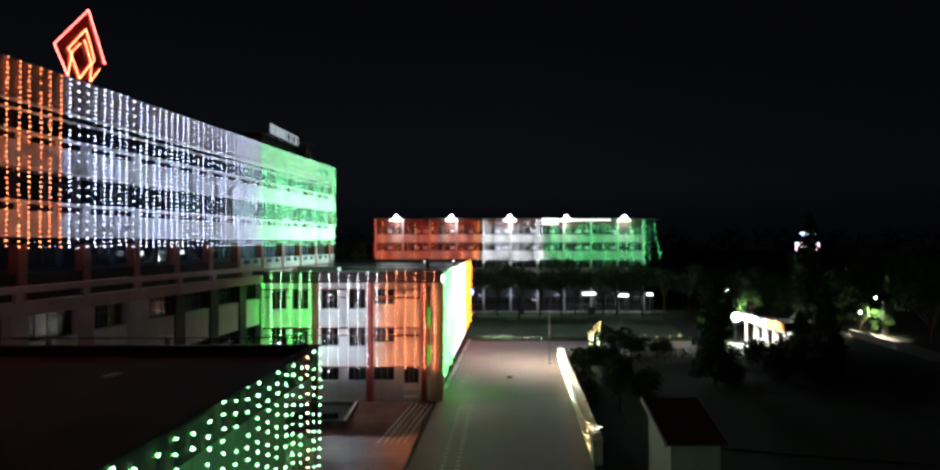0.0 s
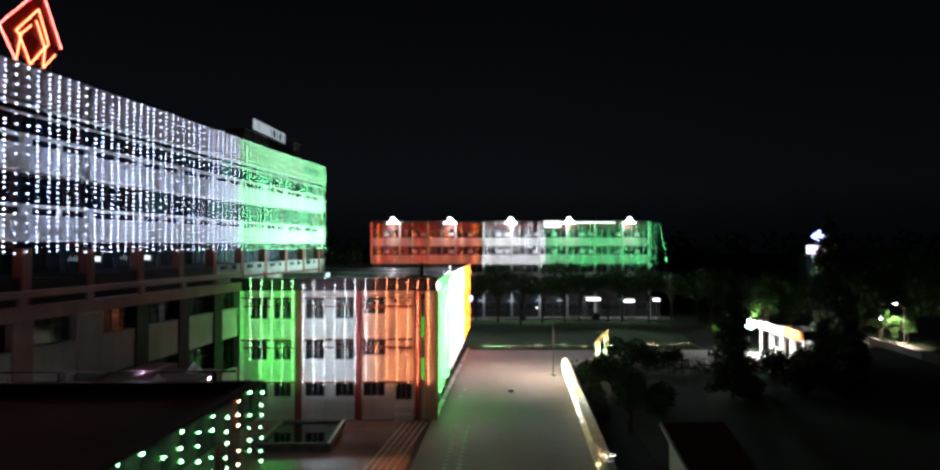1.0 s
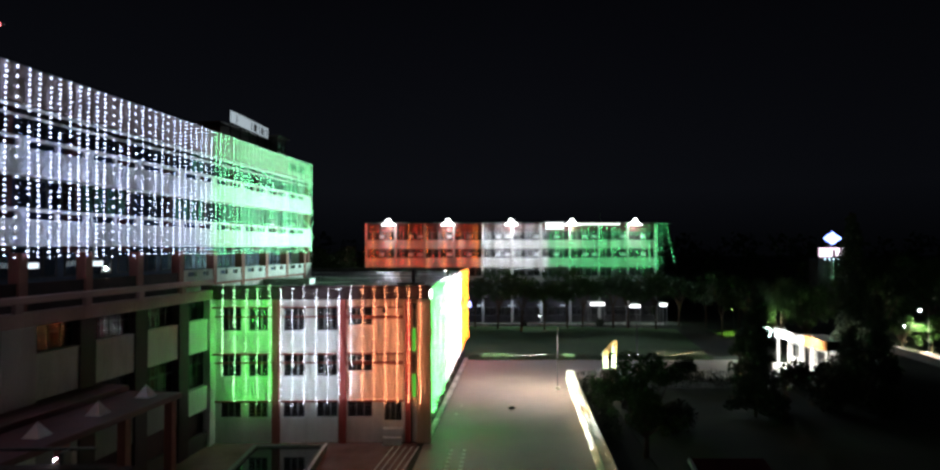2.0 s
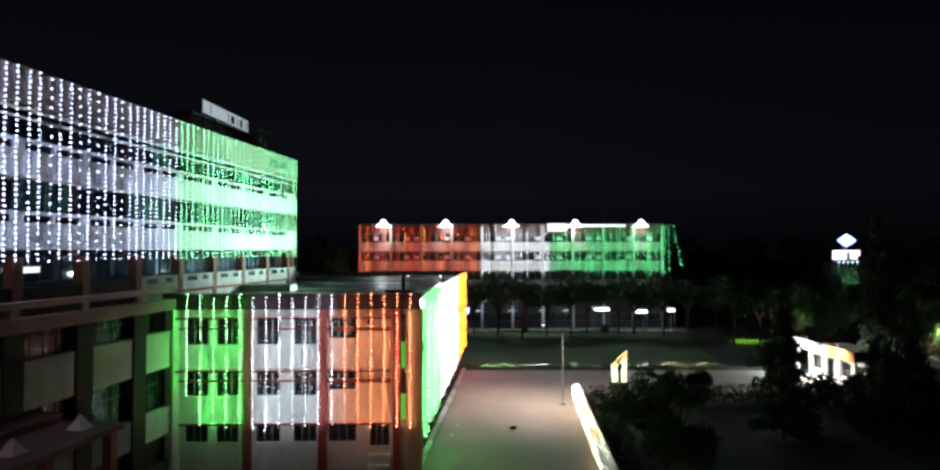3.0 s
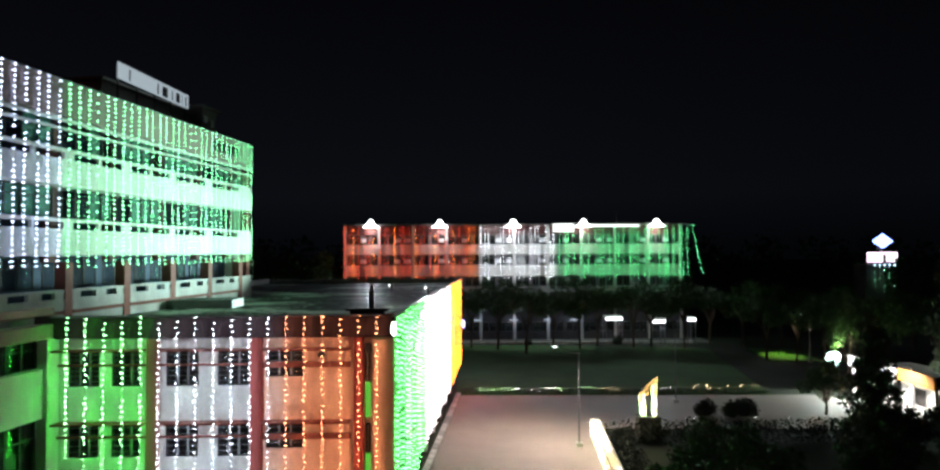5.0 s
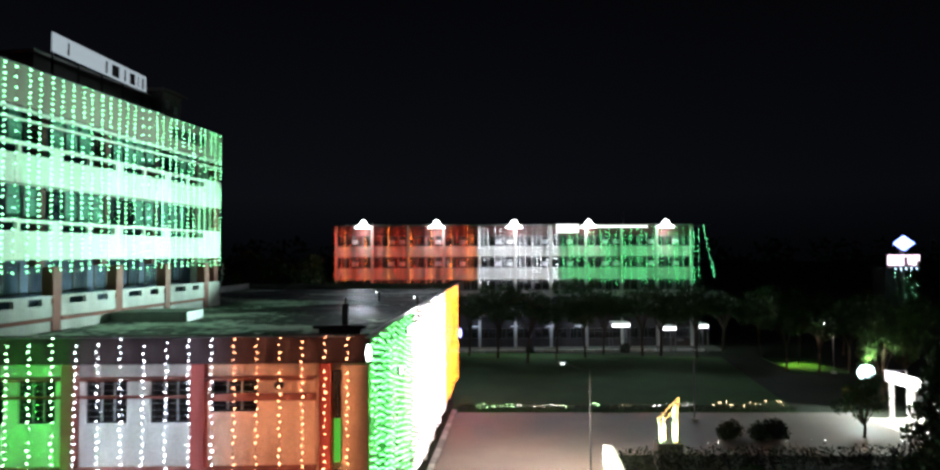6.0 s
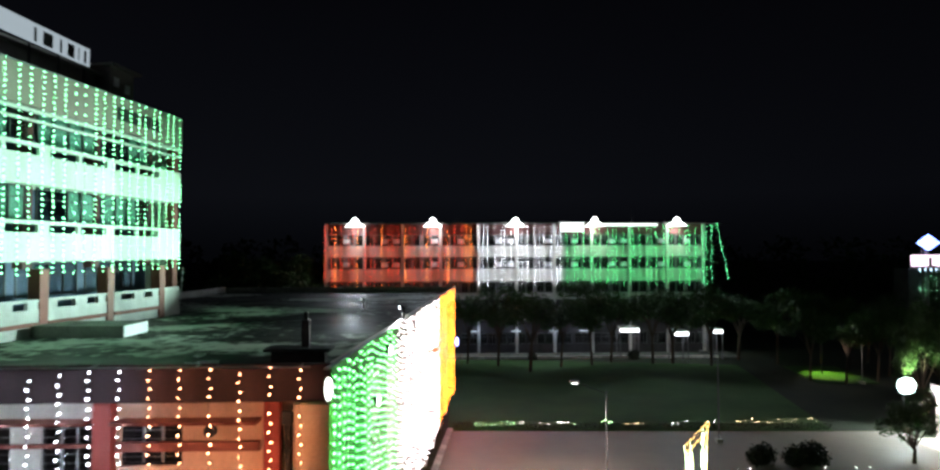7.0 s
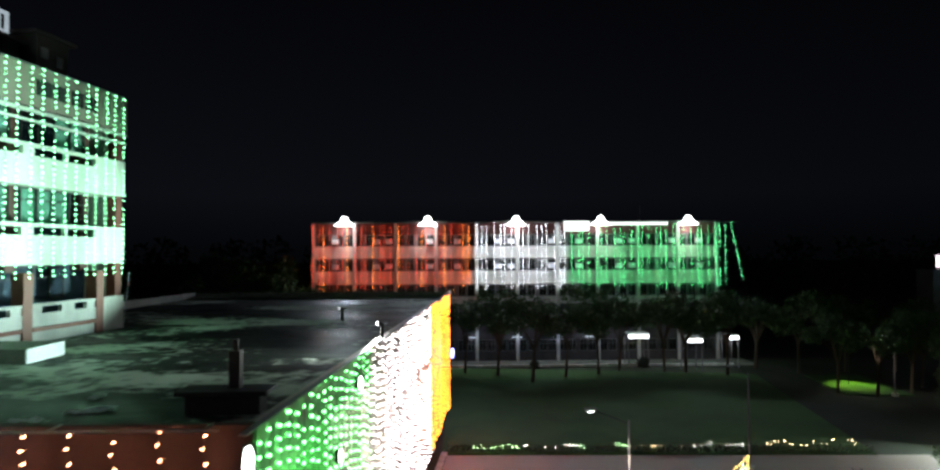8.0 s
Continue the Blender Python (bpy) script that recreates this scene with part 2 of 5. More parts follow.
def pierced(bm, u0, u1, z0, z1, holes, v0, v1):
    """A wall from u0 to u1 along x, v0 to v1 thick along y, with rectangular holes (u0, u1, z0, z1), as one closed skin."""
    us = sorted({u0, u1, *[u for h in holes for u in h[:2]]})
    zs = sorted({z0, z1, *[z for h in holes for z in h[2:]]})
    solid = {}
    for i, (a, b) in enumerate(zip(us, us[1:])):
        for j, (c, d) in enumerate(zip(zs, zs[1:])):
            mu, mz = (a + b) / 2, (c + d) / 2
            solid[i, j] = not any(h[0] < mu < h[1] and h[2] < mz < h[3] for h in holes)
    made = {}

    def vert(i, j, k):
        if (i, j, k) not in made:
            made[i, j, k] = bm.verts.new((us[i], (v0, v1)[k], zs[j]))
        return made[i, j, k]

    for (i, j), s in solid.items():
        if not s:
            continue
        bm.faces.new([vert(i, j, 0), vert(i + 1, j, 0), vert(i + 1, j + 1, 0), vert(i, j + 1, 0)])
        bm.faces.new([vert(i, j + 1, 1), vert(i + 1, j + 1, 1), vert(i + 1, j, 1), vert(i, j, 1)])
        for di, dj, p, q in ((-1, 0, (i, j + 1), (i, j)), (1, 0, (i + 1, j), (i + 1, j + 1)), (0, -1, (i, j), (i + 1, j)), (0, 1, (i + 1, j + 1), (i, j + 1))):
            if not solid.get((i + di, j + dj), False):
                bm.faces.new([vert(*q, 0), vert(*p, 0), vert(*p, 1), vert(*q, 1)])


def cord(bm, pts, r, sides=3):
    """One continuous thin cable through the points."""
    rings = []
    for p in pts:
        rings.append([bm.verts.new((p[0] + r * math.cos(k * 2 * math.pi / sides), p[1] + r * math.sin(k * 2 * math.pi / sides), p[2])) for k in range(sides)])
    for a, b in zip(rings, rings[1:]):
        for k in range(sides):
            bm.faces.new((a[k], a[(k + 1) % sides], b[(k + 1) % sides], b[k]))


def window(parent, u0, u1, z0, z1, v, leaves=3, bars=True, material=None):
    """A window set into a wall that faces -y: frame, panes and, before them, a grille."""
    fr = bmesh.new()
    pierced(fr, u0, u1, z0, z1, [(u0 + 0.06, u1 - 0.06, z0 + 0.06, z1 - 0.06)], v, v + 0.08)
    w = part("window", fr, BLACKMETAL if material is None else material, parent)
    step = (u1 - u0 - 0.12) / leaves
    for i in range(leaves):
        a = u0 + 0.06 + i * step
        part("pane", boxes((a + 0.03, v + 0.035, z0 + 0.09, a + step - 0.03, v + 0.045, z1 - 0.09)), GLASS, w)
        if i:
            part("mullion", boxes((a - 0.03, v, z0 + 0.06, a + 0.03, v + 0.08, z1 - 0.06)), STEEL, w)
    if bars:
        bm = bmesh.new()
        k = int((z1 - z0) / 0.22)
        for i in range(1, k):
            z = z0 + (z1 - z0) * i / k
            box(bm, u0 + 0.02, v - 0.05, z - 0.008, u1 - 0.02, v - 0.034, z + 0.008)
        part("grille", bm, STEEL, w)
    return w


# ---- strings of LEDs ----
def light_string(colour, drop, step, r, seed, kit, sway=0.016, jitter=0.04, rear=0.0, zig=0.0, gaps=0.0):
    """A hanging cable with bulbs, from z = 0 down to -drop."""
    rnd = random.Random(seed)
    root = thing("light_string", f"hanging string of {colour} LED bulbs on a facade", "light string", group=f"{colour} light strings")
    cable, bulbs = bmesh.new(), bmesh.new()
    n = int(drop / step)
    line, ph = [], rnd.random() * 6
    for i in range(n + 1):
        z = -i * step - rnd.random() * jitter
        if rnd.random() < gaps:
            continue
        q = Vector((zig * (-1) ** i + sway * math.sin(ph + z * 0.9) * 0.6 + rnd.uniform(-0.4, 0.4) * sway, sway * math.sin(ph * 2 + z * 0.7) + rnd.uniform(-0.4, 0.4) * sway, z))
        bmesh.ops.create_icosphere(bulbs, subdivisions=1, radius=r * rnd.uniform(0.8, 1.15), matrix=Matrix.Translation(q))
        line.append(q)
    cord(cable, line, 0.006)
    part("cable", cable, CABLE, root)
    tagged(part("led_chain", bulbs, LED[kit][colour], root), kind="stuff")
    if rear:
        # an added, unseen emitter behind each bulb washes the wall; a black cap hides it
        lens, caps = bmesh.new(), bmesh.new()
        for q in line:
            bmesh.ops.create_circle(lens, cap_ends=True, segments=6, radius=rear, matrix=Matrix.Translation(q + Vector((0, r + 0.012, 0))) @ pose(0, 0, 0, -90))
            bmesh.ops.create_cone(caps, cap_ends=True, segments=6, radius1=rear * 1.04, radius2=r * 0.8, depth=0.012, matrix=Matrix.Translation(q + Vector((0, r + 0.003, 0))) @ pose(0, 0, 0, 90))
        tagged(part("wall_wash", lens, LED.get(kit + "_lens", LED[kit])[colour], root), kind="stuff")
        tagged(part("wash_shield", caps, CABLE, root), kind="stuff")
    return root


def curtain(kit, points, drop, step, r, colours, spread=0.0, seed=0, variants=3, jitter=0.04, rear=0.0, turn=0, zig=0.0, gaps=0.0, sparse=False):
    """Hang strings at the points (x, y, z); colours gives the colour of each."""
    made = {}
    rnd = random.Random(seed)
    for (x, y, z), c in zip(points, colours):
        k = (c, rnd.randrange(variants))
        m = pose(x, y, z - rnd.random() * spread, 0, 0, turn if rear else rnd.choice((0, 90, 180, 270)))
        if k in made:
            copy_thing(made[k], m)
        else:
            wide = 1.9 if sparse and k[1] == 0 else 1.0      # now and then a string with its bulbs further apart
            s = light_string(c, drop - (k[1] * spread / variants), step * wide, r, seed * 97 + k[1] * 13 + len(c), kit, jitter=jitter, rear=rear, zig=zig, gaps=gaps)
            s.matrix_basis = m
            made[k] = s


# ---- lamps that stand in the fixtures ----
def bulb(parent, at, watts, colour=(0.92, 0.98, 1.0), size=0.12):
    d = bpy.data.lights.new("lamp", "POINT")
    d.energy, d.color, d.shadow_soft_size = watts, colour, size
    o = new("lamp", d)
    o.parent = parent
    o.matrix_basis = Matrix.Translation(at)
    return o


def beam(parent, at, aim, watts, colour=(0.92, 1.0, 0.97), spread=100, size=0.1):
    d = bpy.data.lights.new("beam", "SPOT")
    d.energy, d.color, d.shadow_soft_size, d.spot_size, d.spot_blend = watts, colour, size, radians(spread), 0.7
    o = new("beam", d)
    o.parent = parent
    o.matrix_basis = look(at, aim)
    return o


# ---- plan: facade lines ----
TOWER = pose(-16.58, 69.03, 0, 0, 0, -8.81)      # local y along the facade, local x outward
SLOPE = 0.083


def edge(y):
    """The overhanging roof edge of the two low blocks along the road."""
    return -3.75 + SLOPE * (y - 49.7)


# ---- ground ----
def plate(name, pts, z0, z1, material, label, category):
    bm = bmesh.new()
    prism(bm, pts, z0, z1)
    return tagged(part(name, bm, material), label, category, kind="structure")


plate("ground", [(-600, -300), (700, -300), (700, 900), (-600, 900)], -0.4, -0.06, EARTH, "dark bare garden soil reaching the horizon at night", "ground")
plate("road", [(-2.6 - 9.2, -40), (6.0 - 8.4, -40), (8.9, 69.5), (33, 68.3), (33, 79.2), (-1.0, 80.3), (-4.2, 50.2)], -0.3, 0.0, ASPHALT, "pale worn concrete road lit by the coloured strings", "road")
plate("courtyard", [(-24.6, 17.5), (-6.9, 17.5), (-4.6, 50.6), (-19.5, 50.6)], -0.3, 0.012, PAVING, "wet red-brown paved courtyard between the blocks", "pavement")
plate("lawn", [(-1.2, 80.6), (28, 79.4), (33, 106), (-1.0, 111)], -0.3, 0.03, GRASS, "dark mown lawn behind a lit hedge", "lawn")
plate("lawn_strip", [(36.8, 96), (43.0, 95.4), (44.0, 104.6), (38, 105)], -0.3, 0.02, GRASS, "patch of lawn lit green under trees", "lawn")
plate("garden_lawn", [(9.6, 40), (34, 33), (33, 58), (29, 66), (11.4, 64.6)], -0.3, 0.0, DARKTURF, "lawn of the walled garden, coloured dark as if unlit", "lawn")
plate("pavement_far", [(-22, 111.2), (36, 111.2), (36, 115.4), (-22, 115.4)], -0.3, 0.06, SLABTOP, "concrete apron along the far building", "pavement")

kerb = tagged(new("kerb"), "white painted kerb stones along the low block", "kerb", kind="structure")
stone = mesh_of("kerb_stone", boxes((-0.28, 0, -0.1, 0.12, 0.93, 0.17), bevel=0.02), KERB)
for i in range(30):
    y = 50.6 + i
    part("kerb_stone", stone, None, kerb, at=pose(-3.93 + 0.1 * (y - 50.6), y, 0, 0, 0, -5.7))

marks = tagged(new("road_marking"), "two dotted white lines on the road", "road marking", kind="structure")
dash = mesh_of("dash", boxes((-0.13, 0, 0.0, 0.13, 0.36, 0.012)), PAINTMARK)
for k in range(2):
    for i in range(28):
        y = 29.5 + i * 0.7
        part("dash", dash, None, marks, at=pose(-3.7 + 0.85 * k + 0.08 * (y - 32), y, 0.001, 0, 0, -4.6))
cover = thing("black_sack", "full black sack lying on the road", "sack", pose(2.42, 58.5, 0) @ Matrix.Scale(0.58, 4))
bm = bmesh.new()
bmesh.ops.create_icosphere(bm, subdivisions=3, radius=0.5, matrix=Matrix.LocRotScale((0, 0, 0.15), None, (0.95, 0.5, 0.5)))
for v in bm.verts:
    v.co += Vector((noise.noise(v.co * 3), noise.noise(v.co * 3 + Vector((7, 0, 0))), noise.noise(v.co * 4))) * 0.06
    v.co.z = max(v.co.z, 0.0)
part("sack", bm, BLACKMETAL, cover)
bm = bmesh.new()
tube(bm, (0.42, 0, 0.2), (0.6, 0.05, 0.28), 0.07, 0.03, 7)
part("tied_neck", bm, BLACKMETAL, cover)
rubble = thing("rubble", "loose pale paper scraps by the kerb", "litter", (-2.2, 57.0, 0))
for a, b in ((0.0, 0.0), (0.4, 2.4)):
    part("scrap", boxes((a, b, 0.004, a + 0.28, b + 0.2, 0.03), bevel=0.005), KERB, rubble)
grooves = tagged(new("paving_strip"), "pale strips let into the red paving beside the road", "paving", kind="structure")
strip = mesh_of("strip", boxes((-0.035, 0, 0, 0.035, 9.5, 0.012)), KERB)
for i in range(5):
    part("strip", strip, None, grooves, at=pose(-7.7 + i * 0.42, 40.0, 0.014, 0, 0, -9))

# ---- six-storey tower ----
tower = thing("office_tower", "long six-storey building with white spandrels and maroon columns, draped in lights", "building", TOWER)
TL = 59.0                                       # facade length
DEPTH = 13.0
LEVELS = [18.25, 15.0, 11.7]   # tops of the spandrels
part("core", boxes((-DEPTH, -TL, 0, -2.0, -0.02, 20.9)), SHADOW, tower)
part("end_wall", boxes((-DEPTH, -0.02, 0, -0.35, 0.25, 21.3)), WHITE, tower)
part("roof", boxes((-DEPTH - 0.3, -TL, 20.9, -0.12, 0.2, 21.15)), ROOFING, tower)
part("fascia", boxes((-0.12, -TL, 19.72, 0.12, 0.25, 21.4), bevel=0.03), FASCIA, tower, "dull rose painted roof fascia")
for a, b in ((5.1, 4.9), (4.8, 4.35), (4.25, 4.1), (4.0, 3.65), (3.3, 2.9), (2.8, 2.65), (2.5, 2.1), (2.0, 1.85)):
    part("fascia_letter", boxes((0.12, -a, 20.25, 0.17, -b, 20.82), (0.12, -a, 20.82, 0.17, -b + 0.12, 20.88)), INK, tower)
part("lintel_line", boxes((-0.05, -TL, 19.5, 0.14, 0.2, 19.62), (-0.05, -TL, 19.12, 0.11, 0.2, 19.2)), WHITE, tower)
BAY = 3.9
bays = int(TL / BAY)
foot = mesh_of("column_foot", boxes((-0.45, -0.24, 10.0, 0.12, 0.24, 12.95), bevel=0.02), MAROON)
col = mesh_of("column", boxes((-1.25, -0.24, 12.95, -0.75, 0.24, 19.72), bevel=0.02), COLUMN)
for i in range(bays + 1):
    part("column", col, None, tower, at=(0, -1.45 - i * BAY, 0) if i < bays else (0, -TL + 0.3, 0))
    part("column_foot", foot, None, tower, at=(0, -1.45 - i * BAY, 0) if i < bays else (0, -TL + 0.3, 0))
part("corner_column", boxes((-0.6, -0.2, 10.0, -0.13, 0.22, 19.72)), MAROON, tower)
slabm = mesh_of("floor_slab", boxes((-2.0, -TL, -0.12, 0.02, 0.1, 0.12)), WHITE)


def spandrel(z1, kind):
    """One bay's white panel: a continuous slotted band above, an open rail on the third storey, a plain panel between columns below."""
    if kind == "band":
        w = BAY
        return boxes((-0.12, 0, z1 - 1.65, 0.04, w, z1 - 0.5), (-0.12, 0, z1 - 0.16, 0.04, w, z1), (-0.12, 0, z1 - 0.5, 0.04, 0.28, z1 - 0.16), (-0.12, w - 0.28, z1 - 0.5, 0.04, w, z1 - 0.16), (-0.12, w / 2 - 0.08, z1 - 0.5, 0.04, w / 2 + 0.08, z1 - 0.16))
    w = BAY - 0.5
    if kind == "rail":
        return boxes((-0.12, 0, z1 - 0.12, 0.1, w, z1), (-0.12, 0, z1 - 0.95, 0.1, w, z1 - 0.42), (-0.12, 0.0, z1 - 0.42, 0.06, 0.5, z1 - 0.12), (-0.12, 1.5, z1 - 0.42, 0.06, 2.2, z1 - 0.12), (-0.12, w - 0.5, z1 - 0.42, 0.06, w, z1 - 0.12), (-0.12, 0, z1 - 1.65, 0.04, w, z1 - 1.15))
    return boxes((-0.12, 0, z1 - 1.75, 0.02, w, z1), (-0.14, 0, z1 - 0.06, 0.07, w, z1 + 0.03))


def tower_window(w, h):
    """A strip window behind the verandah: frame, four panes, a pale curtain."""
    f = bmesh.new()
    cuts = [(i * w / 4 + 0.04, (i + 1) * w / 4 - 0.04) for i in range(4)]
    pierced(f, 0, w, 0, h, [(a, b, 0.06, h * 0.64) for a, b in cuts] + [(a, b, h * 0.68, h - 0.06) for a, b in cuts], -0.04, 0.04)
    bmesh.ops.rotate(f, verts=f.verts, cent=(0, 0, 0), matrix=Matrix.Rotation(radians(90), 3, "Z"))
    return f


blind_rnd = random.Random(8)
rail_beam = mesh_of("rail_beam", boxes((-0.1, 0, -1.13, 0.14, BAY - 0.5, -0.97), bevel=0.01), MAROON)
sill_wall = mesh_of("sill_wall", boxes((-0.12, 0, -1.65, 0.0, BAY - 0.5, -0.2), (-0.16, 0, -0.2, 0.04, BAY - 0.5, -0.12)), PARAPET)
for z in LEVELS:
    part("floor_slab", slabm, None, tower, at=(0, 0, z - 1.6))
    kind = "band" if z > 12 else "rail" if z > 11 else "plain"
    me = mesh_of("spandrel_panel", spandrel(0, kind), RAIL if kind == "rail" else WHITE)
    wf = mesh_of("window", tower_window(BAY - 0.5, 1.5), BLACKMETAL)
    wp = mesh_of("pane", boxes((-0.006, 0.05, 0.05, 0.006, BAY - 0.55, 1.45)), GLASS)
    for i in range(bays):
        y = -1.45 - (i + 1) * BAY + 0.25
        # past the fifth bay the verandah's shade is put into a dark sill wall
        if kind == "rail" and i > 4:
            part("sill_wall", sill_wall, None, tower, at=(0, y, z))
        else:
            part("spandrel_panel", me, None, tower, at=(0, y - (0.25 if kind == "band" else 0), z))
            if kind == "rail":
                part("rail_beam", rail_beam, None, tower, at=(0, y, z))
        w = part("window", wf, None, tower, at=(-1.55 if z == 11.7 else -0.6, y, z))
        part("pane", wp, None, w).visible_shadow = False
        if z > 12 and blind_rnd.random() < (0.75 if i < 5 else 0.3):
            a = blind_rnd.choice((0.0, 0.0, 0.85, 1.7))
            part("blind", boxes((-0.1, 0.06 + a, 0.08, -0.085, BAY - 0.56 - blind_rnd.choice((0.0, 0.85)), 1.42)), BLIND, w, "pale sea-green window blind")
    part("spandrel_panel", boxes((-0.12, -1.45 if z > 12 else -1.2, z - 1.65, 0.04, 0.18, z)), WHITE, tower)
part("back_wall", boxes((-2.0, -TL, 0.0, -1.9, -0.1, 19.7)), NAVY, tower, "dark blue inner wall")
podium = thing("podium", "lower storeys with grey panels between wide maroon piers", "building", TOWER @ pose(0.95, 0, 0))
# takes the dark bitumen colour so that the rooms behind the panes look unlit
part("back", boxes((-0.9, -TL, 0, -0.6, -18.9, 10.0)), PITCH, podium)
part("roof_ledge", boxes((-1.2, -TL, 10.02, 0.0, -18.8, 10.1), bevel=0.02), GREY, podium)
part("head_beam", boxes((-0.5, -TL, 9.72, 0.12, -18.9, 10.34), bevel=0.02), ROSE, podium)
# open parapet along the podium's edge: a broad rail on short posts
part("parapet_rail", boxes((-0.16, -TL, 10.74, 0.12, -18.9, 11.06), bevel=0.025), ROSE, podium, "faded parapet rail")
post = mesh_of("parapet_post", boxes((-0.12, -0.2, 10.34, 0.08, 0.2, 10.74)), ROSE)
PITCHES = 10
for i in range(PITCHES):
    part("parapet_post", post, None, podium, at=(0, -22.05 - i * BAY, 0))
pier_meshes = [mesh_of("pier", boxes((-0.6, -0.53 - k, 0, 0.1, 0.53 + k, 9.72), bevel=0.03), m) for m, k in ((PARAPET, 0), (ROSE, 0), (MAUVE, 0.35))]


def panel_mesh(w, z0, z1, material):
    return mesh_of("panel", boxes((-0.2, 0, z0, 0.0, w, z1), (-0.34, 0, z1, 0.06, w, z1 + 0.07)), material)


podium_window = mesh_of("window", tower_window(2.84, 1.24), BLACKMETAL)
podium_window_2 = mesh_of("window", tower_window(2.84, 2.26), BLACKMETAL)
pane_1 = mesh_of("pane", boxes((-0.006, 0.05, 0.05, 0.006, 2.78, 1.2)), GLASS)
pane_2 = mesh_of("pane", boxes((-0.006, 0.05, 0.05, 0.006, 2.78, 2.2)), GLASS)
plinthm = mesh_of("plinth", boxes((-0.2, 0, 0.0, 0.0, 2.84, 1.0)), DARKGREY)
# paler paint in the first bays carries the string light near the corner
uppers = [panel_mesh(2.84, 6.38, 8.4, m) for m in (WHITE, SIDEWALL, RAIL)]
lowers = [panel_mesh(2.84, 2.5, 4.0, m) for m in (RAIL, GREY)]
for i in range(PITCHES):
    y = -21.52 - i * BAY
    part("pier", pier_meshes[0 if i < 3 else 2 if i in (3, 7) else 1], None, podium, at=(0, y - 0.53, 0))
    part("panel", uppers[min(i, 2)], None, podium, at=(0, y, 0))
    part("panel", lowers[i > 0], None, podium, at=(0, y, 0))
    part("plinth", plinthm, None, podium, at=(0, y, 0))
    for z, wm, pm in ((8.47, podium_window, pane_1), (4.07, podium_window_2, pane_2)):
        w = part("window", wm, None, podium, at=(-0.35, y, z))
        part("pane", pm, None, w)
part("corner_strip", boxes((-0.3, -19.35, 0, 0.2, -18.68, 9.7), bevel=0.02), WHITE, podium)

# two lit tubes under the verandah ceiling
for d in (-31.4, -27.2):
    v = thing("verandah_light", "white tube light under a verandah ceiling", "tube light", TOWER @ pose(-0.9, d, 12.55), group="verandah lights")
    part("tube", boxes((-0.06, -0.6, -0.35, 0.02, 0.6, -0.08)), DIMTUBE, v)
    part("hanger", boxes((-0.05, -0.05, -0.08, 0.01, 0.05, 0.75)), STEEL, v)

# porch with small white gables in front of the podium
porch = thing("entrance_porch", "maroon porch roof with a row of white pyramid skylights", "porch", pose(-16.6, 34.6, 0, 0, 0, -8.81))
part("roof_slab", boxes((-4.4, -6.0, 5.75, 0.25, 5.0, 6.02), bevel=0.03), TILE, porch)
for y in (-5.6, -2.0, 1.4, 4.6):
    part("column", boxes((-0.3, y - 0.2, 0, 0.1, y + 0.2, 5.75), bevel=0.02), MAROON, porch)
for y in (-2.2, 0.88, 3.97):
    bm = bmesh.new()
    q = [bm.verts.new((-0.95 + a, y + b, 6.02)) for a, b in ((-0.34, -0.34), (0.34, -0.34), (0.34, 0.34), (-0.34, 0.34))]
    top = bm.verts.new((-0.95, y, 6.6))
    bm.faces.new(q[::-1])
    for k in range(4):
        bm.faces.new((q[k], q[(k + 1) % 4], top))
    part("skylight", bm, BOARD, porch, "small white pyramid skylight")
part("back_roof", boxes((-4.4, -6.0, 6.02, -2.6, 5.0, 6.3), bevel=0.03), TILE, porch)
# stair head, low wall and rooftop structures
part("stair_head", boxes((-7.5, -11.5, 21.1, -2.9, -2.9, 23.25), (-7.8, -11.8, 23.25, -2.6, -2.6, 23.4)), SHADOW, tower)
part("tank_room", boxes((-4.2, -2.7, 21.1, -2.2, -0.9, 23.75), (-4.5, -3.0, 23.75, -1.9, -0.6, 23.9)), SHADOW, tower)
part("tank_room_window", boxes((-2.2, -2.5, 22.75, -2.16, -2.1, 23.25)), BOARD, tower)
part("tank_room_window", boxes((-2.2, -1.6, 22.55, -2.16, -1.25, 23.05)), BOARD, tower)
part("stay_cable", boxes((-0.02, 0.2, 0, 0.0, 0.22, 2.75)), BOARD, tower, at=pose(0.0, 0.05, 10.1, -8))

# roof sign board
board = thing("roof_sign_board", "long white sign board with grey lettering on a tower roof", "sign", pose(-19.72, 65.75, 0, 0, 0, -4.5))
part("panel", boxes((-0.08, -7.6, 23.4, 0.0, 0, 24.35), bevel=0.01), SIGNFACE, board)
for i, (a, b) in enumerate([(0.28, 0.44), (0.8, 0.86), (1.15, 1.6), (2.0, 2.12), (2.6, 3.2), (3.6, 3.75), (6.5, 6.62)]):
    part("letter_bar", boxes((0.004, -b, 23.5, 0.016, -a, 24.15)), INK, board)
for i in range(5):
    part("post", boxes((-0.16, -0.3 - i * 1.8, 21.14, -0.08, -0.22 - i * 1.8, 24.2)), BLACKMETAL, board)

# red neon diamond on the roof
diamond = thing("neon_diamond_sign", "red neon diamond sign of nested outlines on a roof", "neon sign", TOWER @ pose(-5.15, -30.55, 0.15))


def neon(name, pts, closed, material, r=0.045):
    bm = bmesh.new()
    seq = list(pts) + ([pts[0]] if closed else [])
    for a, b in zip(seq, seq[1:]):
        tube(bm, (0, *a), (0, *b), r, sides=6)
        bmesh.ops.create_icosphere(bm, subdivisions=1, radius=r, matrix=Matrix.Translation((0, *a)))
    return part(name, bm, material, diamond)


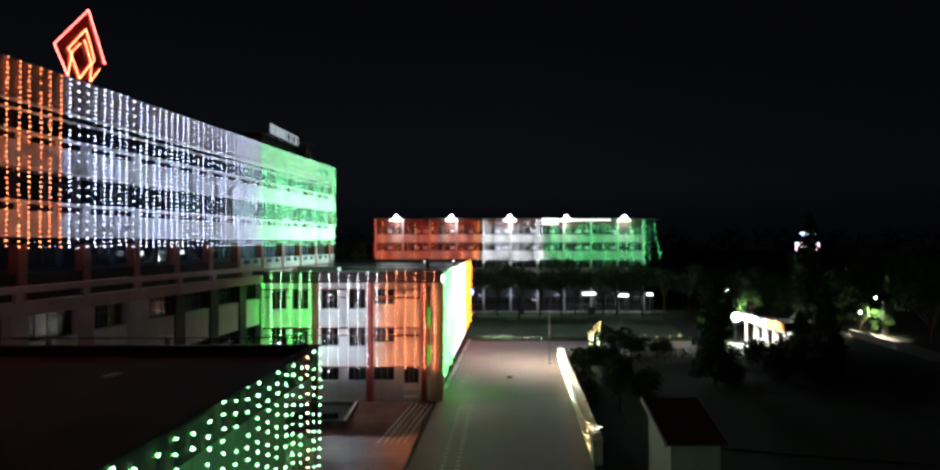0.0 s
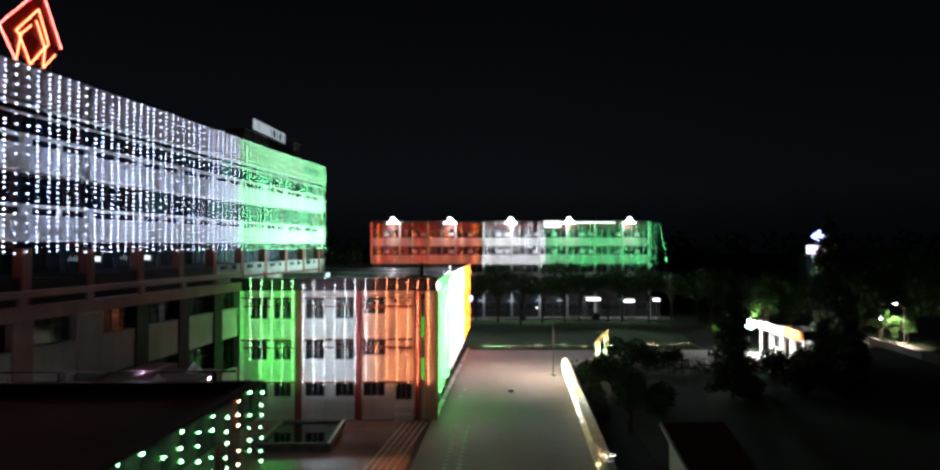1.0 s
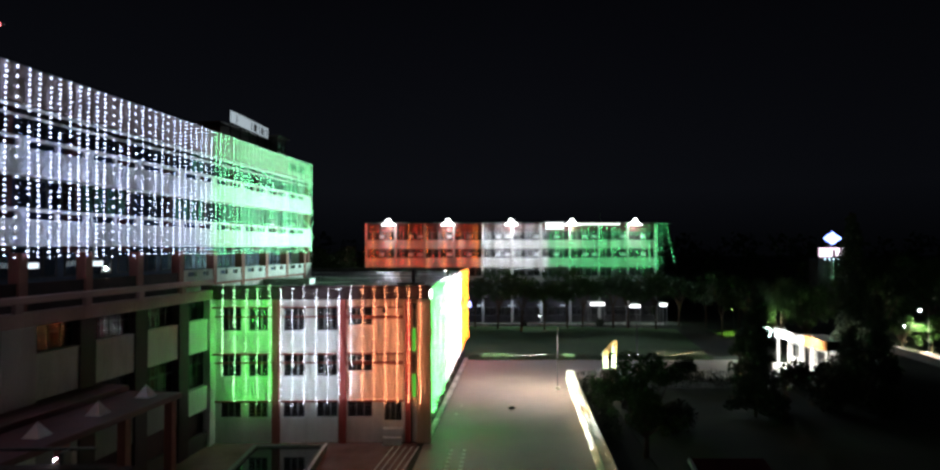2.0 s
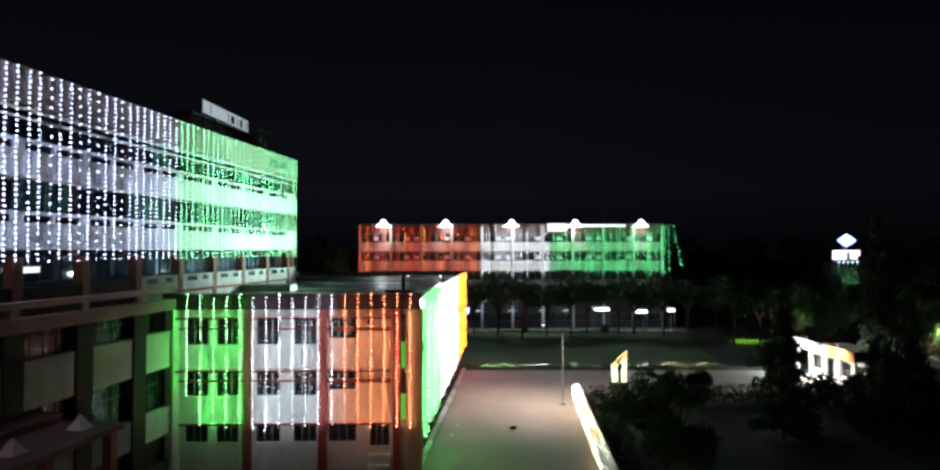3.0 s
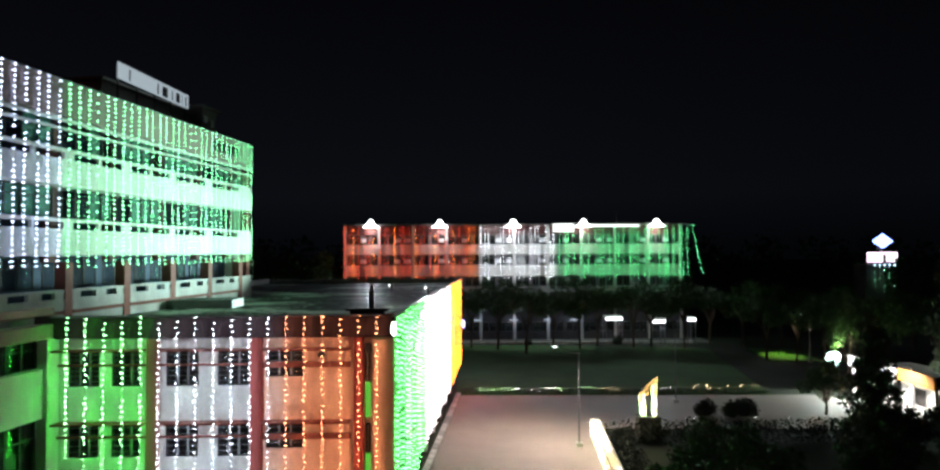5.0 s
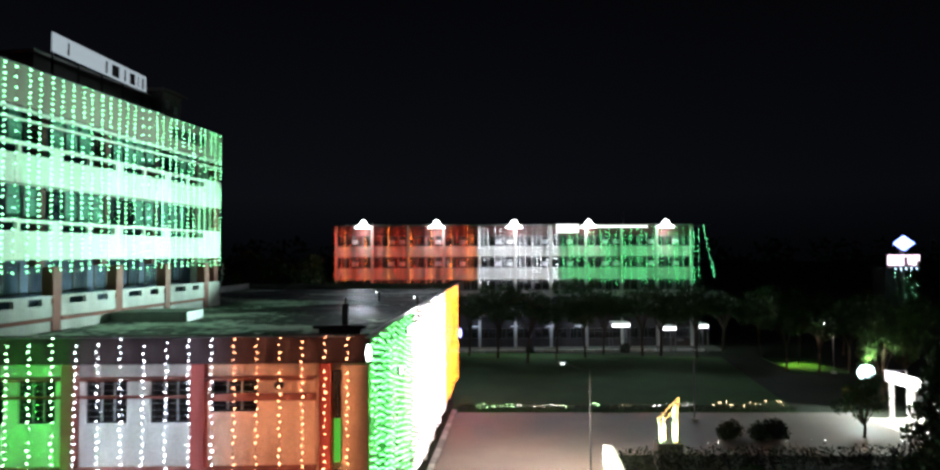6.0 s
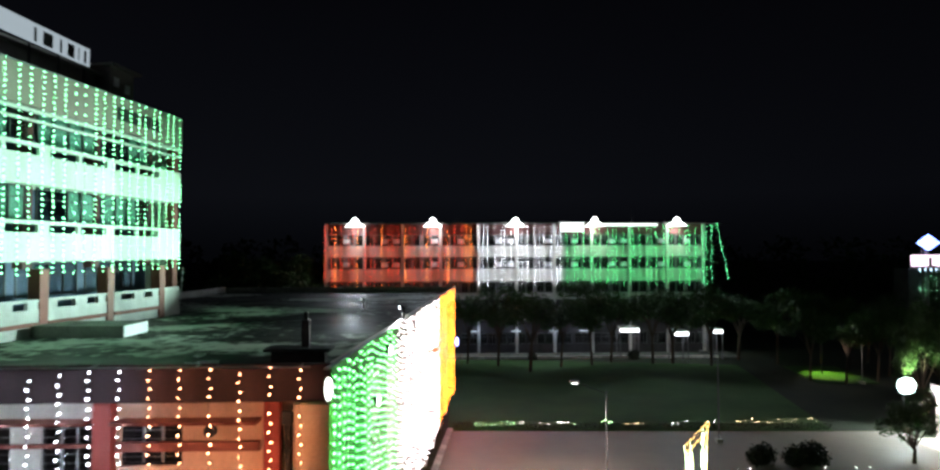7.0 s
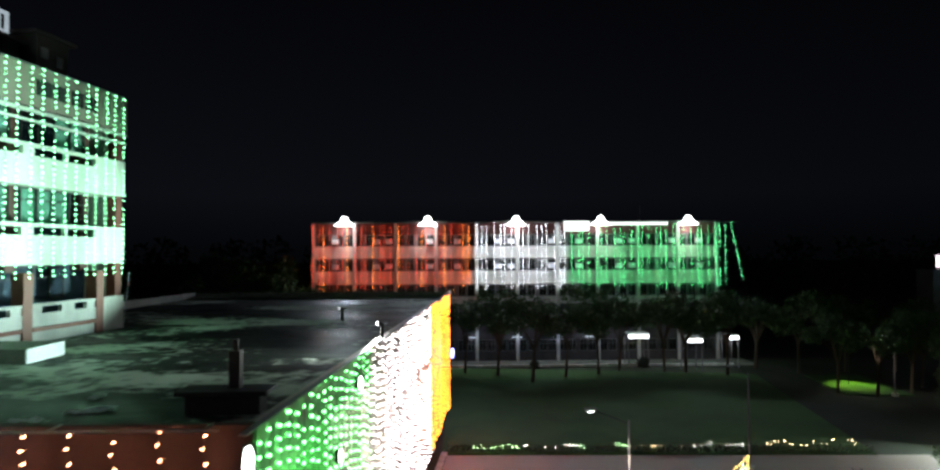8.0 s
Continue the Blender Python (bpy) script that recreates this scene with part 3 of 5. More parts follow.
C = 24.95
neon("outer_tube", [(-1.46, C - 1.8), (-2.5, C - 0.16), (0.17, C + 2.89), (1.64, C - 0.18)], False, NEON, 0.034)
neon("middle_tube", [(-1.46, C - 1.8), (-1.15, C - 0.29), (-1.48, C - 0.15), (-0.02, C + 1.59), (0.71, C - 0.2), (0.43, C - 0.56), (0.35, C - 1.69), (1.2, C - 0.63)], False, NEON_WARM, 0.03)
neon("inner_tube", [(-0.48, C + 0.49), (-1.25, C - 0.32), (-0.53, C - 1.74), (0.44, C - 0.47), (-0.15, C + 0.86)], False, NEON_WARM, 0.03)
# red panel added to stand for the tubes' red glow between the outlines
bm = bmesh.new()
vs = [bm.verts.new((x, y, C + z)) for x in (-0.10, -0.07) for y, z in ((-2.5, -0.16), (-0.28, -2.07), (1.64, -0.18), (0.17, 2.89))]
bm.faces.new(vs[3::-1]), bm.faces.new(vs[4:])
for k in range(4):
    bm.faces.new((vs[k], vs[(k + 1) % 4], vs[(k + 1) % 4 + 4], vs[k + 4]))
part("halo_panel", bm, surface("red_halo_acrylic", (0.16, 0.010, 0.012), (0.26, 0.018, 0.020), 0.35, 0.5, 10, 0.02), diamond)
part("backing", boxes((-0.14, -0.05, C - 3.8, -0.08, 0.05, C + 2.3), (-0.14, -2.0, C - 0.05, -0.08, 2.0, C + 0.05), (-0.14, -1.05, C - 3.8, -0.08, -0.95, C - 1.0), (-0.14, 0.95, C - 3.8, -0.08, 1.05, C - 1.0)), BLACKMETAL, diamond)

# strings on the tower
part("string_rail", boxes((0.195, -TL, 21.36, 0.255, 0.0, 21.41), *[(0.1, -0.3 - i * 3.9, 21.37, 0.27, -0.26 - i * 3.9, 21.4) for i in range(16)]), STEEL, tower)
pts, cols = [], []
n = int(TL / 0.59)
for i in range(n):
    d = -0.15 - i * 0.59 - 0.035 * math.sin(i * 2.7)
    v = TOWER @ Vector((0.225, d, 21.38))
    pts.append(tuple(v))
    cols.append("green" if d > -17.7 else "white" if d > -38.0 else "orange")
curtain("tower", pts, 8.7, 0.236, 0.033, cols, 0.12, seed=3, variants=8, jitter=0.035, rear=0.029, turn=81.2, zig=0.012, gaps=0.05, sparse=True)

# ---- three-storey block beside the road ----
block = thing("side_block", "three-storey block with coloured bays, maroon parapet and flat roof with stains and painted sheen", "building")
FY = 50.4
wins = [(-17.95, -16.6), (-16.1, -14.8), (-13.75, -12.3), (-11.5, -10.1)]
holes = []
for z0, z1 in ((7.55, 9.15), (4.48, 6.0), (1.72, 2.72)):
    holes += [(a, b, z0, z1) for a, b in wins]
for z0, z1 in ((7.92, 9.1), (4.82, 5.95), (1.72, 2.72)):
    holes.append((-9.4, -7.75, z0, z1))
holes.append((-6.95, -5.75, 1.45, 2.72))
for a, b, z0, z1, m in ((-18.75, -14.2, 0, 9.66, WHITE), (-14.2, -9.73, 0, 9.66, WHITE), (-9.73, -4.62, 0, 2.8, WHITE), (-9.73, -4.62, 2.8, 9.66, PEACH)):
    bm = bmesh.new()
    pierced(bm, a, b, z0, z1, [h for h in holes if a < h[0] < b and z0 <= h[2] < z1], FY, FY + 0.25)
    part("front_wall", bm, m, block)
for a, b, c, d in holes:
    window(block, a, b, c, d, FY + 0.1, 3)
bm = bmesh.new()
sides = [(-4.62, FY + 0.25), (-4.62 + SLOPE * 37.4, 87.8)]
prism(bm, [(-4.92, FY + 0.25), (-4.62, FY + 0.25), (-4.62 + SLOPE * 37.4, 87.8), (-4.92 + SLOPE * 37.4, 87.8)], 0, 10.05)
part("side_wall", bm, SIDEWALL, block)
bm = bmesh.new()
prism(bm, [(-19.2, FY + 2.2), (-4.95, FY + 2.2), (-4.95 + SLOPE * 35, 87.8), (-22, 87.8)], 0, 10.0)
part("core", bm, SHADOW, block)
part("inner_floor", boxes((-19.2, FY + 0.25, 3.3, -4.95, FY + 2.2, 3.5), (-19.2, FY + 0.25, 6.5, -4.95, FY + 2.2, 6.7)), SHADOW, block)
bm = bmesh.new()
prism(bm, [(-19.3, FY - 0.1), (edge(FY) - 0.1, FY - 0.1), (edge(88) - 0.1, 88.0), (-22.2, 88.0)], 9.97, 10.12)
part("roof_slab", bm, ROOFING, block, "stained wet concrete roof with its pale sheen painted in")
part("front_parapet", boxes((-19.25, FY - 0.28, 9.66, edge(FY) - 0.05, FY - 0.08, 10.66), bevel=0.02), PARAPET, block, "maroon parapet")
bm = bmesh.new()
prism(bm, [(edge(FY) - 0.2, FY - 0.1), (edge(FY), FY - 0.1), (edge(88), 88.0), (edge(88) - 0.2, 88.0)], 9.6, 10.62)
part("side_parapet", bm, SIDEWALL, block, "pinkish plastered parapet")
part("rear_parapet", boxes((-22.2, 87.85, 10.0, edge(88), 88.1, 10.55)), SLABTOP, block)
bm = bmesh.new()
prism(bm, [(-22.3, 78.0), (-22.1, 78.0), (-21.0, 88), (-21.2, 88)], 10.1, 10.6)
part("roof_kerb", bm, WHITE, block, "white kerb on the roof")
part("sunshade", boxes((-19.0, FY - 0.5, 9.12, -14.5, FY, 9.2), (-13.95, FY - 0.5, 9.12, -10.1, FY, 9.2), (-9.45, FY - 0.5, 9.12, -5.65, FY, 9.2)), MAROON, block)
part("sunshade", boxes((-19.0, FY - 0.5, 5.98, -14.5, FY, 6.06), (-13.95, FY - 0.5, 5.98, -10.1, FY, 6.06), (-9.45, FY - 0.5, 5.98, -5.65, FY, 6.06)), MAROON, block)
for z in (8.5, 5.4):
    part("conduit", boxes((-19.0, FY - 0.14, z - 0.05, -14.5, FY - 0.04, z + 0.05), (-13.95, FY - 0.14, z - 0.05, -10.1, FY - 0.04, z + 0.05), (-9.45, FY - 0.2, z - 0.14, -5.65, FY - 0.04, z + 0.1)), MAROON, block)
part("plinth_band", boxes((-19.0, FY - 0.12, 2.74, -5.6, FY, 2.86)), MAROON, block)
for a, b, m in ((-14.45, -13.95, MAROON), (-9.98, -9.48, REDPAINT), (-5.5, -5.08, REDPAINT)):
    part("column", boxes((a, FY - 0.3, 0, b, FY, 9.66), bevel=0.02), m, block)
part("corner_pier", boxes((-4.72, FY - 0.3, 0, -3.76, FY + 0.2, 9.6), bevel=0.02), CREAM, block)
part("step", boxes((-6.95, FY - 0.75, 0.0, -5.7, FY, 0.5), (-6.95, FY - 0.4, 0.5, -5.7, FY, 1.0)), WHITE, block)
for z0 in (7.7, 4.6):
    window(block, -5.0, -4.82, z0, z0 + 1.3, FY - 0.09, 1, False)
    part("stair_glass", boxes((-5.02, FY - 0.05, z0 - 1.55, -4.8, FY - 0.003, z0 - 0.03)), STAIRGLASS, block, "narrow stair window given a green glow of its own")
drain = thing("rain_pipe", "black rain pipe with a hopper head on a block's front", "rain pipe")
bm = boxes((-5.03, FY - 0.3, 9.05, -4.75, FY - 0.12, 9.42), (-4.98, FY - 0.27, 8.9, -4.8, FY - 0.13, 9.05), bevel=0.02)
part("hopper", bm, BLACKMETAL, drain)
bm = bmesh.new()
tube(bm, (-4.89, FY - 0.2, 9.0), (-4.89, FY - 0.2, 7.8), 0.06, sides=8)
box(bm, -5.0, FY - 0.26, 8.3, -4.78, FY - 0.13, 8.42)
part("pipe", bm, BLACKMETAL, drain)
bm = bmesh.new()
bmesh.ops.create_cone(bm, cap_ends=True, segments=16, radius1=0.16, radius2=0.16, depth=0.12, matrix=pose(-6.9, FY - 0.26, 8.92, 90))
part("exhaust_fan", bm, BLACKMETAL, block)
# side wall buttresses below the curtain
for i in range(9):
    y = 52.5 + i * 4.1
    part("buttress", boxes((-0.25, -0.25, 0, 0.3, 0.25, 9.6)), SIDEWALL, block, at=pose(-4.6 + SLOPE * (y - FY), y, 0, 0, 0, -4.7))

part("string_rail", boxes((-18.3, FY - 0.68, 10.64, -4.2, FY - 0.64, 10.68), *[(-18.0 + i * 2.7, FY - 0.66, 10.64, -17.96 + i * 2.7, FY - 0.2, 10.67) for i in range(6)]), STEEL, block)
pts = [(-17.6 + i * 0.773, FY - 0.66, 10.66) for i in range(18)]
cols = ["green"] * 5 + ["white"] * 7 + ["orange"] * 6
curtain("front", pts[1:], 7.9, 0.237, 0.025, cols[1:], 0.35, seed=5, jitter=0.03, rear=0.032, zig=0.024, gaps=0.05)
curtain("front", pts[:1], 6.1, 0.237, 0.025, cols[:1], 0.0, seed=6, jitter=0.03, rear=0.042, turn=112, zig=0.024)
bm = bmesh.new()
prism(bm, [(edge(49.6) - 0.05, 49.6), (edge(49.6) + 0.08, 49.6), (edge(86) + 0.08, 86.0), (edge(86) - 0.05, 86.0)], 10.6, 10.64)
part("string_rail", bm, STEEL, block)
pts, cols = [], []
blend = random.Random(19)
for i in range(73):
    y = 50.15 + i * 0.491
    pts.append((edge(y) + 0.06, y, 10.62))
    k = y + blend.uniform(-1.6, 1.6) * (y < 66)      # a few strings are mixed where green meets white
    cols.append("green" if k < 58.8 else "white" if k < 74.3 else "orange")
curtain("side", pts, 8.5, 0.25, 0.033, cols, 0.3, seed=7, variants=6, jitter=0.06, rear=0.03, turn=90, zig=0.016, gaps=0.04)

# things on the block's roof
slab = thing("roof_plinth", "low concrete box on a roof with a white end", "plinth")
part("body", boxes((-19.0, 59.3, 10.1, -14.25, 61.2, 10.62), bevel=0.02), SLABTOP, slab)
part("white_end", boxes((-14.25, 59.3, 10.12, -14.2, 61.2, 10.6)), BOARD, slab)
ped = thing("vent_pedestal", "black roof pedestal with an upright post", "roof vent")
part("body", boxes((-6.15, 52.8, 10.1, -4.5, 53.3, 10.55)), BLACKMETAL, ped)
part("slab", boxes((-6.35, 52.65, 10.55, -4.3, 53.45, 10.66), bevel=0.02), BLACKMETAL, ped)
part("post", boxes((-5.27, 53.0, 10.66, -5.03, 53.25, 11.5), (-5.2, 53.08, 11.5, -5.1, 53.17, 11.75)), BLACKMETAL, ped)


# small pale sheets added in place of the glints on the roof's puddles
for x, y, w, d, rz in ((-8.4, 53.1, 1.0, 0.34, 20), (-9.3, 52.3, 0.7, 0.3, 0), (-9.0, 54.4, 0.35, 0.2, 60)):
    sheet = thing("plastic_sheet", "crumpled pale sheet standing in for a puddle glint on a wet roof", "plastic sheet", pose(x, y, 10.13, 0, 0, rz), group="plastic sheets on the roof")
    bm = bmesh.new()
    bmesh.ops.create_grid(bm, x_segments=14, y_segments=7, size=0.5, matrix=Matrix.Diagonal((w, d, 1, 1)))
    for v in bm.verts:
        v.co.z = 0.05 + 0.09 * noise.noise(Vector((v.co.x * 5 + x, v.co.y * 7 + y, 0)))
        v.co.x += 0.05 * noise.noise(Vector((v.co.x * 4, v.co.y * 9, 3)))
    bmesh.ops.solidify(bm, geom=bm.faces[:], thickness=0.006)
    part("sheet", bm, BOARD, sheet)


def floodlight(x, y, z, w, h, rz, label="white LED floodlight fixed to a roof edge", material=None):
    f = thing("floodlight", label, "floodlight", pose(x, y, z, 0, 0, rz), group="floodlights")
    part("housing", boxes((-w / 2, 0.0, -h / 2, w / 2, 0.14, h / 2), bevel=0.02), BLACKMETAL, f)
    bm = bmesh.new()
    bmesh.ops.create_cone(bm, cap_ends=True, segments=20, radius1=0.5, radius2=0.5, depth=0.03, matrix=pose(0, -0.02, 0, 90) @ Matrix.Diagonal((w, h, 1, 1)))
    part("lens", bm, FLOOD if material is None else material, f)
    part("bracket", boxes((-0.04, 0.14, -0.04, 0.04, 0.35, 0.04)), STEEL, f)
    return f


floodlight(edge(49.9) - 0.02, FY - 0.5, 10.05, 0.2, 0.6, 20, material=SOFTLENS)
for y, z, w, h in ((57.0, 9.9, 0.16, 0.4), (54.9, 8.5, 0.13, 0.34), (63.0, 8.6, 0.16, 0.4)):
    floodlight(edge(y) + 0.2, y, z, w, h, 60, "white LED floodlight hung among the strings", SOFTLENS)
f = floodlight(edge(85.6) + 0.25, 85.6, 6.0, 0.3, 0.8, 30, "blue-white lamp at the end of the light curtain", glow("blue_white_lens", (0.32, 0.34, 1.0), 5.0))
bulb(f, (0.3, -0.5, 0), 260, (0.26, 0.32, 1.0), 0.2)
for x, y, z, aim in ((-6.4, 71.6, 10.75, (-17.2, 64.5, 15.6)), (-2.98, 61.2, 11.15, (-18.2, 58.5, 15.6))):
    f = floodlight(x, y, z, 0.17, 0.13, -75, "white floodlight standing on a roof, turned to the tower", SOFTLENS)
    part("foot", boxes((-0.05, 0.1, 10.1 - z, 0.05, 0.2, 0.0), (-0.2, 0.0, 10.1 - z, 0.2, 0.3, 10.15 - z)), BLACKMETAL, f)
    inv = f.matrix_basis.inverted()
    beam(f, inv @ (Vector((x, y, z)) + Vector((-0.2, -0.05, 0.0))), inv @ Vector(aim), 8600, (0.62, 1.0, 0.86), 56)
    if y < 65:
        beam(f, inv @ (Vector((x, y, z)) + Vector((-0.25, -0.06, 0.1))), inv @ Vector((-8.5, 59.6, 10.1)), 900, (0.85, 1.0, 0.92), 75, 0.08)
        bulb(f, inv @ (Vector((x, y, z)) + Vector((-0.25, -0.06, 0.05))), 260, (0.92, 1.0, 0.95), 0.06)

# ---- the second low block, near the start ----
near = thing("near_block", "flat-roofed low block with a maroon parapet and green light curtain", "building")
bm = bmesh.new()
prism(bm, [(-26, -30), (edge(-30) - 0.85, -30), (edge(17.6) - 0.85, 17.5), (-24.4, 17.5)], 0, 9.75)
part("wall", bm, GREY, near)
bm = bmesh.new()
prism(bm, [(-26, -30), (edge(-30) - 0.1, -30), (edge(17.6) - 0.1, 17.65), (-24.3, 17.65)], 9.75, 9.9)
part("roof_slab", bm, PITCH, near, "dark bitumen roof")
bm = bmesh.new()
prism(bm, [(edge(-30) - 0.2, -30), (edge(-30), -30), (edge(17.7), 17.7), (edge(17.7) - 0.2, 17.7)], 9.4, 10.15)
part("side_parapet", bm, PITCH, near)
part("end_parapet", boxes((-24.3, 17.6, 9.4, edge(17.7) - 0.2, 17.8, 10.15)), PITCH, near)
bm = bmesh.new()
prism(bm, [(edge(-4) - 0.05, -4), (edge(-4) + 0.1, -4), (edge(17.7) + 0.1, 17.7), (edge(17.7) - 0.05, 17.7)], 10.12, 10.16)
part("string_rail", bm, PITCH, near)
part("end_rail", boxes((-24, 17.92, 10.3, -7.0, 17.98, 10.33), *[(-23.9 + i * 3.3, 17.76, 10.1, -23.84 + i * 3.3, 17.96, 10.32) for i in range(6)]), BLACKMETAL, near)
pts = [(edge(17.6 - i * 0.52) + 0.08, 17.6 - i * 0.52, 10.14) for i in range(40)]
curtain("near", pts, 8.6, 0.24, 0.024, ["green"] * 2 + ["orange"] + ["green"] * 37, 0.3, seed=9, variants=5, rear=0.03, turn=90, gaps=0.14, zig=0.02)
for i, (x, y) in enumerate(((-15.5, 11.0), (-12.5, 12.8), (-10.6, 15.0), (-13.4, 8.6), (-17.0, 15.5))):
    sc = thing("roof_scrap", "pale scrap lying on a dark roof", "litter", pose(x, y, 9.9, 0, 0, i * 40), group="roof scraps")
    part("sheet", boxes((-0.22, -0.1, 0, 0.22, 0.1, 0.03), bevel=0.005), KERB, sc)
pts = [(-23.5 + i * 1.45, 17.95, 10.33) for i in range(12)]
curtain("rear", pts, 6.5, 0.3, 0.012, ["white"] * 12, 0.3, seed=11)

# ---- far building across the lawn ----
far = thing("far_building", "five-storey building across the lawn, lit in three colours", "building")
BY, X0, X1, TOP = 115.6, -18.2, 33.2, 17.45
storeys = [(14.55, 15.95), (11.4, 12.95), (8.15, 9.65), (4.9, 6.4), (1.2, 2.7)]
holes = []
nb = 20
bw = (X1 - X0) / nb
for z0, z1 in storeys:
    for i in range(nb):
        a = X0 + i * bw
        holes += [(a + 0.22, a + 1.18, z0, z1), (a + 1.36, a + 2.32, z0, z1)]
for z0, z1 in ((7.2, 8.09), (9.71, 11.34), (13.01, 14.49)):
    part("spandrel_band", boxes((X0, BY, z0, X1, BY + 0.3, z1)), WHITE, far, "pale band under the windows")
for z0, z1 in ((8.15, 9.65), (11.4, 12.95), (14.55, 15.95)):
    bm = bmesh.new()
    pierced(bm, X0, X1, z0 - 0.06, z1 + 0.06, [h for h in holes if h[2] == z0], BY + 0.02, BY + 0.3)
    part("window_band", bm, GREY, far, "grey wall strip round the windows")
part("parapet_band", boxes((X0, BY - 0.01, 16.01, X1, BY + 0.3, TOP)), COLUMN, far, "deep maroon parapet")
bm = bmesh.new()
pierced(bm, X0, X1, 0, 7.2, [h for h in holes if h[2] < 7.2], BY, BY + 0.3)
# the storeys below the strings get their dimness from this darker paint
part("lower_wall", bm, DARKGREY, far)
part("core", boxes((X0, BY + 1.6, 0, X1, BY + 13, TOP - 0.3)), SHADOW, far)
part("side_wall", boxes((X0, BY + 0.3, 0, X0 + 0.3, BY + 13, TOP)), WHITE, far)
part("side_wall", boxes((X1 - 0.3, BY + 0.3, 0, X1, BY + 13, TOP)), WHITE, far)
part("roof", boxes((X0 - 0.2, BY - 0.35, TOP, X1 + 0.2, BY + 13.2, TOP + 0.2)), SLABTOP, far)
fwm = bmesh.new()
pierced(fwm, 0, 0.96, 0, 1.4, [(0.05, 0.46, 0.05, 0.9), (0.5, 0.91, 0.05, 0.9), (0.05, 0.46, 0.95, 1.35), (0.5, 0.91, 0.95, 1.35)], 0, 0.07)
fwm = mesh_of("window", fwm, STEEL)
fpm = mesh_of("pane", boxes((0.05, 0.03, 0.05, 0.91, 0.04, 1.35)), GLASS)
for a, b, c, d in holes:
    w = part("window", fwm, None, far, at=(a, BY + 0.12, c))
    part("pane", fpm, None, w)
colm = mesh_of("column", boxes((-0.18, -0.28, 0, 0.18, 0, TOP)), WHITE)
for i in range(0, nb + 1, 2):
    part("column", colm, None, far, at=(min(X0 + i * bw, X1 - 0.2), BY, 0))
acm = mesh_of("air_conditioner", boxes((0, -0.34, 0, 0.85, 0, 0.6), bevel=0.03), BOARD)
for i in range(nb):
    for z in (14.9, 11.75):
        if (i * 7 + int(z)) % 3:
            part("air_conditioner", acm, None, far, at=(X0 + i * bw + 2.3 - 0.95 * (i % 2), BY - 0.02, z - 0.1))
part("flagpole", boxes((23.4, BY + 0.6, TOP, 23.45, BY + 0.65, TOP + 2.3)), STEEL, far)
part("string_rail", boxes((X0 - 0.2, BY - 0.6, TOP - 0.03, 36.6, BY - 0.3, TOP + 0.01)), STEEL, far)
pts, cols = [], []
for i in range(70):
    x = -18.3 + i * 0.76 + 0.18 * math.sin(i * 1.9)
    pts.append((x, BY - 0.55, TOP - 0.02))
    cols.append(("orange" if i % 4 == 2 or x > -0.6 and i % 2 else "red") if x < 2.1 else "white" if x < 14.0 else "green")
curtain("far", pts, 8.0, 0.27, 0.039, cols, 0.5, seed=13, variants=5, jitter=0.1, rear=0.039, gaps=0.12)
loose = light_string("green", 7.8, 0.27, 0.038, 131, "far")
loose.matrix_basis = pose(34.75, BY - 0.55, TOP - 0.02, 0, -11)
for x in (-14.2, -3.8, 7.3, 18.0, 29.15):
    lamp = thing("roof_lamp", "bright white floodlight on a short arm over a parapet", "floodlight", (x, BY - 0.95, 17.75), group="roof lamps")
    bm = bmesh.new()
    # the wide glowing cone gives shape to the lamp's glare, beyond the lamp itself
    bmesh.ops.create_cone(bm, cap_ends=True, segments=20, radius1=1.3, radius2=0.35, depth=0.7, matrix=Matrix.Translation((0, 0, -0.3)))
    bmesh.ops.create_icosphere(bm, subdivisions=2, radius=0.48, matrix=Matrix.Translation((0, 0, 0.05)))
    part("lens", bm, ROOFGLARE, lamp)
    part("head", boxes((-0.25, -0.2, 0.26, 0.25, 0.2, 0.42), bevel=0.05), BLACKMETAL, lamp)
    part("arm", boxes((-0.04, 0.2, 0.3, 0.04, 1.2, 0.36), (-0.04, 1.12, -0.15, 0.04, 1.2, 0.3)), STEEL, lamp)
    beam(lamp, (0, 0.1, -0.75), (0, 0.75, -2.2), 330, (1.0, 0.95, 0.93), 110, 0.12)
    beam(lamp, (0, -0.3, -1.12), (0, -16, -15), 2300, (0.74, 0.86, 1.0), 100, 0.3)
# lit balcony near the top of the far building
part("lit_name_board", boxes((13.4, BY - 0.8, 16.35, 16.6, BY - 0.6, 17.6), bevel=0.02), LITSTRIP, far, "blank brightly lit name board")
part("lit_strip", boxes((19.2, BY - 0.75, 17.1, 26.6, BY - 0.6, 17.45), bevel=0.02), LITSTRIP, far, "white lit strip along the parapet")


# ---- porches and lamps at the far building ----
for x, y, w in ((21.6, 112.2, 2.6), (26.9, 108.5, 2.0), (32.3, 110.5, 1.4)):
    p = thing("entrance_canopy", "small white canopy with a tube light on posts", "canopy", (x, y, 0), group="entrance canopies")
    part("roof", boxes((-w / 2, -1.0, 3.75, w / 2, 1.0, 3.9), bevel=0.02), WHITE, p)
    part("tube_light", boxes((-w / 2 + 0.1, -1.06, 3.35, w / 2 - 0.1, -0.98, 3.72)), TUBE, p)
    bulb(p, (0, -0.2, 3.2), 36, (0.78, 0.87, 1.0), 0.25)
    for sx in (-1, 1):
        for sy in (-1, 1):
            part("post", boxes((sx * (w / 2 - 0.12) - 0.06, sy * 0.9 - 0.06, 0, sx * (w / 2 - 0.12) + 0.06, sy * 0.9 + 0.06, 3.75)), GREY, p)

